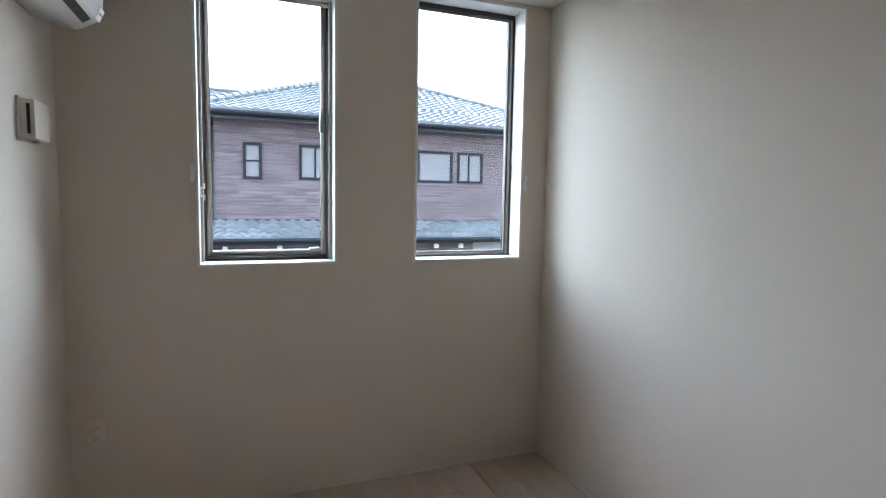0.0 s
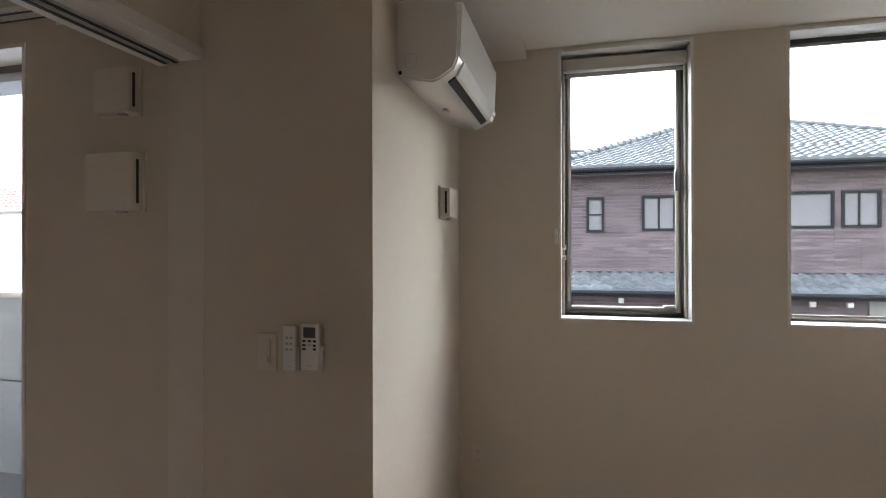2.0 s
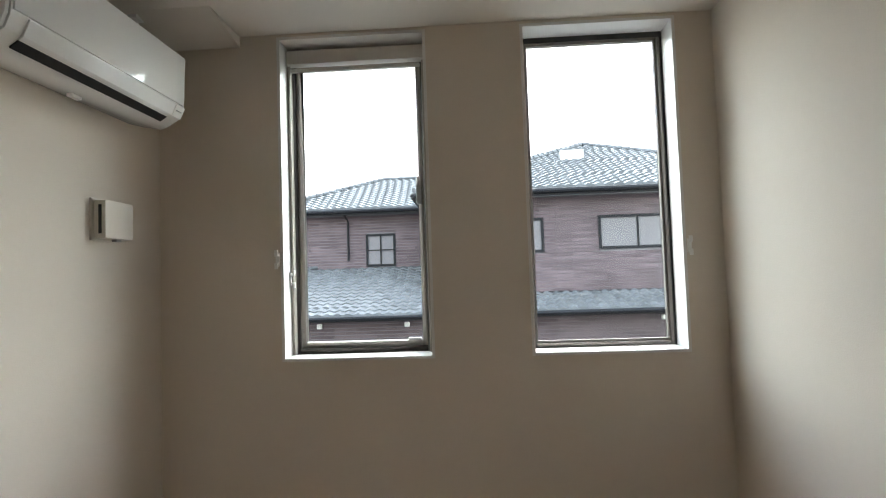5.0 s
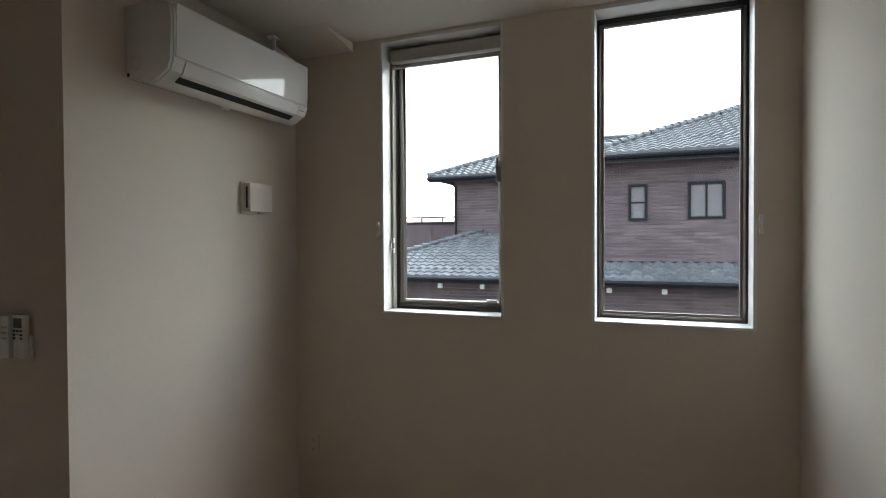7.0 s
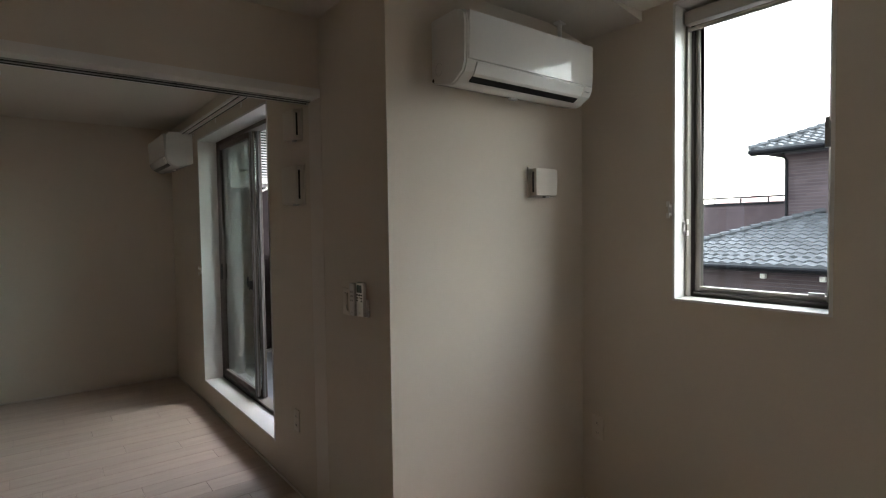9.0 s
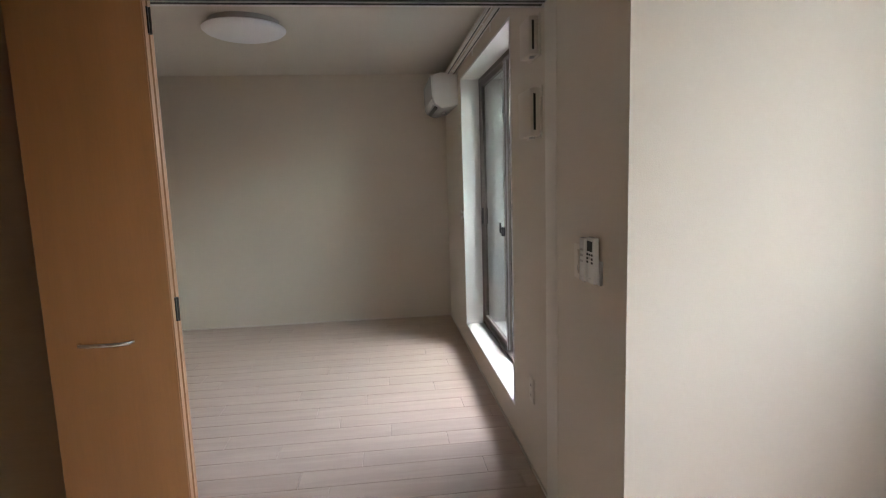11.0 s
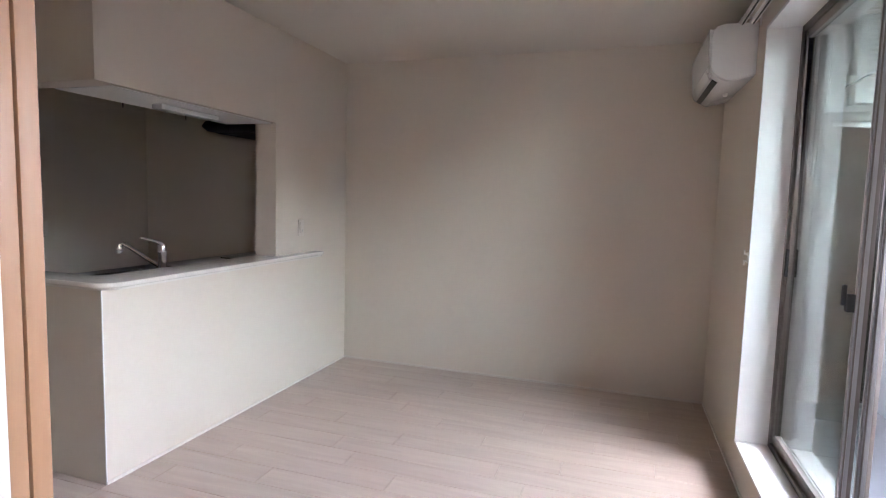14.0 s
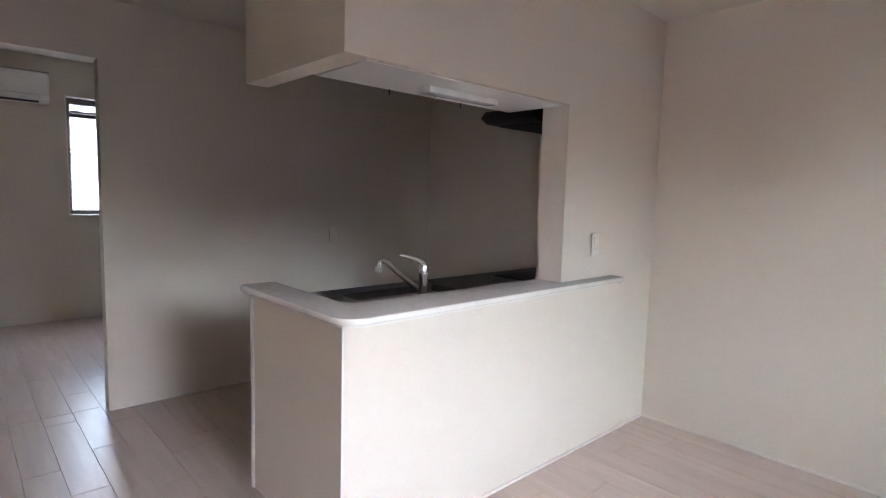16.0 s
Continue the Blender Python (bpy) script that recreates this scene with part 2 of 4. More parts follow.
def put(name, geo, mat, parent=None, label="", bevel=0.0, segments=2, smooth=False, kind=""):
    """Links one mesh object, under a parent where one is given."""
    me = bpy.data.meshes.new(name)
    me.from_pydata(geo.v, [], geo.f)
    bm = bmesh.new()
    bm.from_mesh(me)
    bmesh.ops.recalc_face_normals(bm, faces=bm.faces)
    if bevel > 0:
        bmesh.ops.remove_doubles(bm, verts=bm.verts, dist=1e-5)
        edges = [e for e in bm.edges if len(e.link_faces) == 2 and e.calc_face_angle(0) > 0.5]
        bmesh.ops.bevel(bm, geom=edges, offset=bevel, segments=segments, affect="EDGES", profile=0.6, clamp_overlap=True)
    if smooth or bevel > 0:
        for f in bm.faces:
            f.smooth = True
        for e in bm.edges:
            e.smooth = not (len(e.link_faces) == 2 and e.calc_face_angle(0) > 0.7)
    bm.to_mesh(me)
    bm.free()
    me.materials.append(mat)
    ob = new(name, me)
    if parent:
        ob.parent = parent
    if label or kind:
        tagged(ob, label=label, kind=kind)
    return ob


def thing(name, label, category, at=(0, 0, 0), group="", kind=""):
    """An empty at the base of a thing; its parts are built in its own axes."""
    e = new(name)
    e.empty_display_size = 0.1
    e.location = at
    return tagged(e, label, category, group, kind)


def slab(name, axis, a0, a1, u0, u1, z0, z1, mat, holes=(), label=""):
    """A wall across x or y from a0 to a1 thick, along u0 to u1, with openings (u0, u1, z0, z1) right through it."""
    us = sorted({u0, u1, *(h for q in holes for h in q[:2])})
    zs = sorted({z0, z1, *(h for q in holes for h in q[2:])})
    us, zs = [u for u in us if u0 <= u <= u1], [z for z in zs if z0 <= z <= z1]

    def solid(i, j):
        if not (0 <= i < len(us) - 1 and 0 <= j < len(zs) - 1):
            return False
        u, z = (us[i] + us[i + 1]) / 2, (zs[j] + zs[j + 1]) / 2
        return not any(q[0] < u < q[1] and q[2] < z < q[3] for q in holes)

    g = Geo()
    P = (lambda a, u, z: (a, u, z)) if axis == "x" else (lambda a, u, z: (u, a, z))
    for i in range(len(us) - 1):
        for j in range(len(zs) - 1):
            if not solid(i, j):
                continue
            ua, ub, za, zb = us[i], us[i + 1], zs[j], zs[j + 1]
            for a in (a0, a1):
                g.poly([P(a, ua, za), P(a, ub, za), P(a, ub, zb), P(a, ua, zb)])
            if not solid(i - 1, j):
                g.poly([P(a0, ua, za), P(a1, ua, za), P(a1, ua, zb), P(a0, ua, zb)])
            if not solid(i + 1, j):
                g.poly([P(a0, ub, za), P(a1, ub, za), P(a1, ub, zb), P(a0, ub, zb)])
            if not solid(i, j - 1):
                g.poly([P(a0, ua, za), P(a1, ua, za), P(a1, ub, za), P(a0, ub, za)])
            if not solid(i, j + 1):
                g.poly([P(a0, ua, zb), P(a1, ua, zb), P(a1, ub, zb), P(a0, ub, zb)])
    ob = put(name, g, mat)
    bm = bmesh.new()
    bm.from_mesh(ob.data)
    bmesh.ops.remove_doubles(bm, verts=bm.verts, dist=1e-4)
    bmesh.ops.recalc_face_normals(bm, faces=bm.faces)
    bm.to_mesh(ob.data)
    bm.free()
    return tagged(ob, label, "wall", kind="structure")


# ---------------------------------------------------------------- the setting
H = 2.45            # ceiling
NY = -2.08          # window wall of the living room, and the wall with the switches
AY = -2.10          # short wall with the switches
BY = -0.912         # window wall of the bedroom
EX = 2.155          # east wall of the bedroom
FX = -4.175         # far wall of the living room
KY = -4.88          # front of the peninsula
SY = -7.02          # south wall of the kitchen
CY = -3.635          # closet wall of the bedroom
WX = -0.095         # west wall of the bedroom
PX0, PX1 = -0.875, -0.695   # partition between the rooms
SILL, HEAD = 1.112, 2.437
W1, W2 = (0.405, 1.018), (1.400, 2.010)
BW = (-3.11, -1.455, 0.185, 2.215)

slab("wall_bedroom_north", "y", BY, BY + 0.2, WX - 0.18, EX + 0.15, -0.3, 2.7, PAPER,
     [(*W1, SILL, HEAD), (*W2, SILL, HEAD)], "white papered wall with two tall narrow windows")
slab("wall_bedroom_west", "x", WX - 0.18, WX, NY + 0.2, BY, -0.3, 2.7, PAPER, label="white papered wall carrying the air conditioner")
slab("wall_living_north", "y", NY, NY + 0.2, FX - 0.15, PX1, -0.3, 2.7, PAPER, [BW], "white papered wall with a glazed balcony door")
slab("wall_bedroom_alcove", "y", AY, NY + 0.2, PX1, WX, -0.3, 2.7, PAPER, label="short white papered wall with switches and remote controls")
slab("wall_bedroom_east", "x", EX, EX + 0.15, -4.6, BY, -0.3, 2.7, PAPER, label="plain white papered wall")
slab("wall_closet", "y", CY - 0.1, CY, PX1, EX, 0.0, H, PAPER, [(-0.50, 2.0, 0.0, 2.065)], "white wall with an open closet")
# unseen, coloured dark to lessen the bounce on the window wall
slab("wall_closet_back", "y", -4.6, -4.5, PX1, EX, 0.0, H, CLOSET_DARK, label="unseen closet back wall, dark brown to cut bounced light")
slab("wall_partition", "x", PX1 - 0.055, PX1, -9.9, CY, 0.0, 2.62, PAPER, label="white wall beside the sliding doors")
slab("wall_partition_header", "x", PX0, PX1, CY, NY, 2.099, H, PAPER, label="white header above the sliding door track")
slab("wall_living_west", "x", FX - 0.15, FX, -9.9, NY, -0.3, 2.7, PAPER, label="plain white papered far wall")
slab("wall_kitchen_south", "y", SY - 0.1, SY, FX, PX1 - 0.05, 0.0, H, PAPER, [(-1.615, -0.85, 0.0, 2.11)], "white kitchen wall with an open doorway")
slab("wall_back_room_south", "y", -10.1, -9.9, FX - 0.15, PX1, -0.3, 2.8, PAPER, [(-2.48, -1.84, 1.065, 2.27)], "white wall with a narrow window")
slab("wall_kitchen_front", "y", KY - 0.16, KY, FX, -3.216, 0.0, H, PAPER, label="white wall beside the serving hatch")
g = Geo().box(FX - 0.15, SY - 0.1, H, PX0, NY, H + 0.12).box(PX0, SY - 0.1, H, EX, BY, H + 0.12)
tagged(put("ceiling", g, CEIL), "flat white papered ceiling", "ceiling", kind="structure")
tagged(put("ceiling_back_room", Geo().box(FX - 0.15, -10.1, 2.62, PX1, SY - 0.1, 2.7), CEIL), "white papered ceiling of the back room", "ceiling", kind="structure")
slab("wall_kitchen_south_top", "y", SY - 0.1, SY, FX, PX1, H + 0.12, 2.62, PAPER, label="white wall above the doorway")
slab("wall_closet_side", "x", EX - 0.02, EX, -4.5, CY - 0.1, 0.0, H, CLOSET_DARK, label="unseen closet side, dark brown to cut bounced light")
slab("wall_closet_end", "x", PX1, PX1 + 0.02, -4.5, CY - 0.1, 0.0, H, CLOSET_DARK, label="unseen closet side, dark brown to cut bounced light")
floor = put("floor", Geo().box(FX, -9.9, -0.15, EX, NY, -0.006).box(WX, NY + 0.001, -0.15, EX, BY, -0.006), GROOVE)
tagged(floor, "pale pinkish maple plank floor", "floor", kind="structure")

# short sloping cove between the ceiling and the window wall, above the air conditioner
cove = put("cove", Geo().prism([(BY, 2.405), (BY, H), (BY - 0.26, H)], "x", WX, 0.25), CEIL)
tagged(cove, "short sloping white cove above the air conditioner", "cove", kind="structure")


# ---------------------------------------------------------------- windows and doors of the setting
def narrow_window(name, x0, x1, opening):
    """A tall narrow window in the bedroom's window wall: white lining, bronze frame, pane; the opening one has a screen box and a latch."""
    w = thing(name, "tall narrow bronze aluminium window with white lining", "window", ((x0 + x1) / 2, BY, SILL), kind="structure")
    a, h = (x1 - x0) / 2, HEAD - SILL
    g = Geo()
    t = 0.012
    g.box(-a, -0.004, 0, -a + t, 0.115, h).box(a - t, -0.004, 0, a, 0.115, h).box(-a + t, -0.004, h - t, a - t, 0.115, h)
    put("window_lining", g, TRIM, w, "white painted lining boards")
    put("window_sill", Geo().box(-a + t, -0.006, 0, a - t, 0.115, t), TRIM, w, "white painted sill", bevel=0.002)
    f = 0.024 if opening else 0.018
    put("window_frame", Geo().box(-a + t, 0.115, t, -a + t + f, 0.18, h - t).box(a - t - f, 0.115, t, a - t, 0.18, h - t)
        .box(-a + t + f, 0.115, t, a - t - f, 0.18, t + f).box(-a + t + f, 0.115, h - t - f, a - t - f, 0.18, h - t), DARKFRAME if opening else BRONZE, w, bevel=0.002)
    put("seal", Geo().box(-a + t, 0.1105, t, -a + t + 0.009, 0.1145, h - t).box(a - t - 0.009, 0.1105, t, a - t, 0.1145, h - t)
        .box(-a + t + 0.009, 0.1105, h - t - 0.022, a - t - 0.009, 0.1145, h - t), RUBBER, w, "black seal")
    b = a - t - f
    z0, z1 = t + f, h - t - f
    if opening:
        s = 0.022
        put("sash", Geo().box(-b, 0.128, z0, -b + s, 0.165, z1 - 0.03).box(b - s, 0.128, z0, b, 0.165, z1 - 0.03)
            .box(-b + s, 0.128, z0, b - s, 0.165, z0 + s).box(-b + s, 0.128, z1 - 0.055, b - s, 0.165, z1 - 0.03), SASH, w, bevel=0.002)
        put("pane", Geo().box(-b + s, 0.145, z0 + s, b - s, 0.151, z1 - 0.055), GLASS, w).visible_shadow = False
        put("screen_box", Geo().box(-a + t + 0.004, 0.062, h - t - 0.076, a - t - 0.004, 0.109, h - t - 0.018), CASSETTE, w, "warm grey roll screen box", bevel=0.004)
        put("screen_pull_bar", Geo().box(-a + t + 0.02, 0.07, h - t - 0.108, a - t - 0.02, 0.085, h - t - 0.094), CASSETTE, w, bevel=0.002)
        for sx in (-1, 1):
            put("screen_guide", Geo().box(sx * (a - t - 0.002), 0.08, t + 0.002, sx * (a - t - 0.014), 0.112, h - t - 0.078), SASH, w, bevel=0.001)
        put("window_latch", Geo().box(b - s - 0.008, 0.106, h * 0.475, b - s + 0.012, 0.128, h * 0.55).box(b - s - 0.004, 0.098, h * 0.53, b - s + 0.008, 0.106, h * 0.56),
            SILVER, w, "silver latch lever", bevel=0.002)
        put("bottom_catch", Geo().box(b - s - 0.06, 0.115, z0 + s, b - s - 0.005, 0.128, z0 + s + 0.012), SILVER, w, bevel=0.002)
    else:
        put("pane", Geo().box(-b, 0.145, z0, b, 0.151, z1), GLASS, w).visible_shadow = False
        put("glazing_bead", Geo().box(-b, 0.128, z0, -b + 0.01, 0.143, z1).box(b - 0.01, 0.128, z0, b, 0.143, z1)
            .box(-b + 0.01, 0.128, z0, b - 0.01, 0.143, z0 + 0.01).box(-b + 0.01, 0.128, z1 - 0.01, b - 0.01, 0.143, z1), BRONZE, w)
    return w


narrow_window("window_1", *W1, True)
narrow_window("window_2", *W2, False)


def cord_cleat(x, y, z, turn):
    c = thing("cord_cleat", "small white plastic cord cleat on the window lining", "cleat", (x, y, z), "blind cord cleats")
    put("base", Geo().box(-0.006, -0.004, -0.02, 0.006, 0, 0.02), MATTE, c, bevel=0.001)
    for k in (-1, 1):
        put("hook", Geo().box(-0.005, -0.016, 0.010 * k, 0.005, -0.004, 0.016 * k).box(-0.005, -0.016, 0.014 * k, 0.005, -0.012, 0.028 * k), MATTE, c)
    c.rotation_euler[2] = turn
    c.scale = (1.35, 1.35, 1.35)
    return c


cord_cleat(W1[0] + 0.0125, BY + 0.07, SILL + 0.33, radians(90))
cord_cleat(W1[0] - 0.012, BY, SILL + 0.41, 0)
cord_cleat(W2[1] + 0.012, BY, SILL + 0.41, 0)
cord_cleat(BW[0] - 0.02, NY, 1.12, 0)
cord_cleat(BW[1] - 0.0142, NY + 0.03, 1.0, radians(-90))

# balcony door
bd = thing("door_balcony", "two-leaf sliding glass balcony door, slid open, in a bronze frame", "balcony door", ((BW[0] + BW[1]) / 2, NY, BW[2]), kind="structure")
a, h = (BW[1] - BW[0]) / 2, BW[3] - BW[2]
put("door_lining", Geo().box(-a, -0.004, 0, -a + 0.014, 0.14, h).box(a - 0.014, -0.004, 0, a, 0.14, h).box(-a + 0.014, -0.004, h - 0.014, a - 0.014, 0.14, h), TRIM, bd, "white painted lining")
put("door_sill", Geo().box(-a + 0.014, -0.006, 0, a - 0.014, 0.14, 0.014), TRIM, bd, "white painted step sill", bevel=0.003)
put("door_frame", Geo().box(-a + 0.014, 0.14, 0.014, -a + 0.044, 0.225, h - 0.014).box(a - 0.024, 0.14, 0.014, a - 0.014, 0.225, h - 0.014)
    .box(-a + 0.044, 0.14, 0.014, a - 0.024, 0.225, 0.04).box(-a + 0.044, 0.14, h - 0.044, a - 0.024, 0.225, h - 0.014), BRONZE, bd, bevel=0.002)
for k, (u0, u1, d) in enumerate(((-a + 0.044, 0.04, 0.15), (-a + 0.075, 0.08, 0.186))):
    z0, z1, s = 0.044, h - 0.044, 0.036
    leaf = put("glass_leaf", Geo().box(u0, d, z0, u0 + s, d + 0.03, z1).box(u1 - s, d, z0, u1, d + 0.03, z1)
               .box(u0 + s, d, z0, u1 - s, d + 0.03, z0 + 0.05).box(u0 + s, d, z1 - 0.04, u1 - s, d + 0.03, z1), BRONZE, bd, bevel=0.002)
    put("pane", Geo().box(u0 + s, d + 0.012, z0 + 0.05, u1 - s, d + 0.018, z1 - 0.04), DOUBLE, leaf).visible_shadow = False
    put("silver_edge", Geo().box(u1, d + 0.004, z0, u1 + 0.003, d + 0.016, z1).box(u1 - 0.012, d - 0.003, z0, u1 - 0.002, d - 0.0005, z1), SILVER, leaf, "silver aluminium edge strip")
    if k == 0:
        put("crescent_lock", Geo().box(u1 - 0.026, d - 0.03, 0.84, u1 - 0.006, d - 0.006, 0.90).box(u1 - 0.026, d - 0.042, 0.86, u1 - 0.012, d - 0.03, 0.93), RUBBER, leaf, bevel=0.003)
        put("pull_handle", Geo().box(u0 + 0.008, d - 0.012, 0.86, u0 + 0.028, d, 0.99), RUBBER, leaf, "black recessed pull", bevel=0.003)

# curtain rails above the balcony door
cr = thing("curtain_rail", "double white aluminium curtain rail above the balcony door", "curtain rail", (-2.25, NY, 2.285))
for d in (-0.03, -0.078):
    put("rail", Geo().box(-1.05, d - 0.012, 0.0, 1.0, d + 0.012, 0.018), MATTE, cr, bevel=0.002)
    put("runner_slot", Geo().box(-1.04, d - 0.004, -0.003, 0.99, d + 0.004, -0.0005), BLACK, cr)
    for e in (-1.05, 1.0):
        put("end_cap", Geo().box(e - 0.012, d - 0.015, -0.006, e + 0.012, d + 0.015, 0.022), MATTE, cr, bevel=0.003)
for u in (-1.0, -0.3, 0.32, 0.95):
    put("bracket", Geo().box(u - 0.012, -0.092, 0.018, u + 0.012, 0.0, 0.022).box(u - 0.012, -0.004, -0.02, u + 0.012, 0.0, 0.022), MATTE, cr)

# sliding partition: track, casing, jamb, stacked leaves
tk = thing("trim_partition", "white casing and twin track of the sliding partition", "door trim", (0, 0, 0), kind="structure")
put("casing", Geo().box(PX1, CY, 2.079, PX1 + 0.010, AY, 2.119), TRIM, tk, "white header casing", bevel=0.002)
put("head_liner", Geo().box(PX0, CY, 2.079, PX1, NY, 2.099), TRIM, tk)
for x in (-0.776, -0.817):
    put("track_channel", Geo().box(x - 0.012, CY, 2.073, x + 0.012, AY - 0.013, 2.0785), GREY, tk, "grey twin groove track")
    put("track_groove", Geo().box(x - 0.006, CY, 2.0695, x + 0.006, AY - 0.014, 2.0725), BLACK, tk)
put("jamb", Geo().box(PX1 - 0.125, AY - 0.002, 0.0, PX1 + 0.014, AY - 0.0005, 2.079).box(PX1 - 0.125, AY, 0.0, PX1 - 0.0005, NY - 0.0005, 2.079), VENT, tk, "white jamb board", bevel=0.002)
put("end_board", Geo().box(-0.50, CY, 0.0, PX1 - 0.055, CY + 0.004, H - 0.002), TRIM, tk)


def sliding_leaf(x):
    d = thing("sliding_door", "honey-brown veneered sliding door leaf pushed back against the wall", "sliding door", (x, CY - 0.028, 0.0), "stacked sliding door leaves")
    put("leaf", Geo().box(-0.0175, -0.83, 0.006, 0.0175, 0.0, 2.059), WOOD, d, bevel=0.001)
    put("edge_band", Geo().box(-0.0175, 0.0005, 0.006, 0.0175, 0.012, 2.059), WOODEDGE, d, "pale honey edge band", bevel=0.002)
    put("hanger", Geo().box(-0.005, -0.1, 2.059, 0.005, -0.02, 2.074), GREY, d)


sliding_leaf(-0.776)
sliding_leaf(-0.817)

# folded closet door
cd = thing("closet_door", "honey-brown folding closet door standing folded open", "closet door", (-0.461, -3.79, 0.012))
for k, x in enumerate((0.005, -0.031)):
    lf = put("leaf", Geo().box(x, 0.0, 0.0, x + 0.025, 0.37, 2.035), WOOD, cd, bevel=0.0015)
    put("edge_band", Geo().box(x + 0.001, 0.3702, 0.0, x + 0.024, 0.375, 2.035), WOODEDGE, lf, "pale honey edge band")
    if k == 0:
        hd = put("pull_handle", Geo().tube([(x + 0.025, 0.094, 0.943), (x + 0.043, 0.104, 0.943), (x + 0.05, 0.135, 0.943), (x + 0.052, 0.172, 0.943), (x + 0.05, 0.209, 0.943), (x + 0.043, 0.241, 0.943), (x + 0.025, 0.251, 0.943)],
                 0.007, 10), CHROME, lf, "satin chrome bow handle", smooth=True)
for z in (0.125, 0.994, 1.864):
    put("hinge", Geo().box(-0.01, 0.358, z, 0.009, 0.3795, z + 0.075).tube([(-0.0005, 0.381, z), (-0.0005, 0.381, z + 0.075)], 0.004, 8), BLACK, cd, "black knife hinge")
put("top_pivot", Geo().tube([(-0.018, 0.02, 2.035), (-0.018, 0.02, 2.056)], 0.005, 8), GREY, cd)

# skirting
sk = thing("baseboard", "thin pale maple skirting strip", "baseboard", (0, 0, 0), kind="structure")
for q in ((FX, KY, FX + 0.006, NY), (FX + 0.006, NY - 0.006, PX0, NY), (WX, BY - 0.006, EX, BY), (EX - 0.006, -3.6, EX, BY - 0.006),
          (WX, AY, WX + 0.006, BY - 0.006), (PX1 + 0.015, AY - 0.006, WX, AY), (FX + 0.006, KY, -1.935, KY + 0.006),
          (FX, SY, -1.615, SY + 0.006), (FX, -9.9, PX1 - 0.05, -9.894)):
    put("strip", Geo().box(q[0], q[1], -0.004, q[2], q[3], 0.015), SKIRT, sk)


# ---------------------------------------------------------------- wall units
def air_conditioner(at, turn, length, label, tall=1.0):
    """A wall-hung indoor unit: runs along local x, its back at y = 0, the front towards -y, z = 0 at the wall's lower edge."""
    ac = thing("air_conditioner", label, "air conditioner", at, "indoor air conditioners")
    prof = [(0, 0.02), (0, 0.235), (-0.155, 0.238), (-0.19, 0.230), (-0.208, 0.212), (-0.2155, 0.18), (-0.2135, 0.10), (-0.2095, 0.055),
            (-0.196, 0.028), (-0.15, 0.004), (-0.125, -0.004), (-0.06, 0.006)]
    put("casing", Geo().prism([(p, q) for p, q in prof], "x", 0.012, length - 0.012), PLASTIC, ac, "white casing", bevel=0.002)
    for u in (0.0, length - 0.012):
        put("end_cap", Geo().prism([(p * 0.985, 0.003 + q * 0.985) for p, q in prof], "x", u, u + 0.012), PLASTIC, ac, bevel=0.005)
    fp = [(-0.2235, 0.220), (-0.2155, 0.068), (-0.208, 0.066), (-0.210, 0.18), (-0.202, 0.220)]
    put("front_panel", Geo().prism(fp, "x", 0.018, length - 0.018), PANEL, ac, "glossy white front panel")
    put("air_outlet", Geo().prism([(-0.188, 0.0215), (-0.163, 0.008), (-0.164, 0.004), (-0.190, 0.0175)], "x", 0.06, length - 0.085), BLACK, ac, "black air outlet")
    put("vane", Geo().prism([(-0.217, 0.061), (-0.2, 0.0285), (-0.19, 0.0205), (-0.192, 0.0165), (-0.205, 0.024), (-0.222, 0.058)], "x", 0.055, length - 0.08), PLASTIC, ac, "white air vane", bevel=0.001)
    put("sensor_panel", Geo().prism([(-0.216, 0.061), (-0.2, 0.0275), (-0.203, 0.024), (-0.221, 0.058)], "x", length - 0.075, length - 0.02), MATTE, ac)
    for i in range(3):
        put("indicator", Geo().box(length - 0.066 + i * 0.012, -0.2165, 0.040, length - 0.060 + i * 0.012, -0.211, 0.043), GREY, ac)
    put("top_grille", Geo().box(0.05, -0.15, 0.237, length - 0.05, -0.03, 0.2415), GREY, ac)
    put("drain_clip", Geo().box(length * 0.5 - 0.02, -0.085, -0.006, length * 0.5 + 0.02, -0.065, 0.004), MATTE, ac, bevel=0.002)
    ring = [(-0.0006, -0.05 + 0.022 * math.cos(t), 0.06 + 0.022 * math.sin(t)) for t in (math.tau * i / 16 for i in range(17))]
    put("knock_out", Geo().tube(ring, 0.0008, 5), GREY, ac)
    put("screw_cover", Geo().tube([(-0.002, -0.012, 0.028), (0.002, -0.012, 0.028)], 0.006, 10), BLACK, ac)
    ac.rotation_euler[2] = turn
    ac.scale[2] = tall
    return ac


# front towards +x: local -y becomes +x under a quarter turn to the left
air_conditioner((WX + 0.001, -1.88, 2.022), radians(90), 0.78, "white wall-hung air conditioner high on the papered wall", 1.17)
air_conditioner((-4.05, NY - 0.001, 2.01), 0, 0.77, "white wall-hung air conditioner beside the balcony door", 1.2)


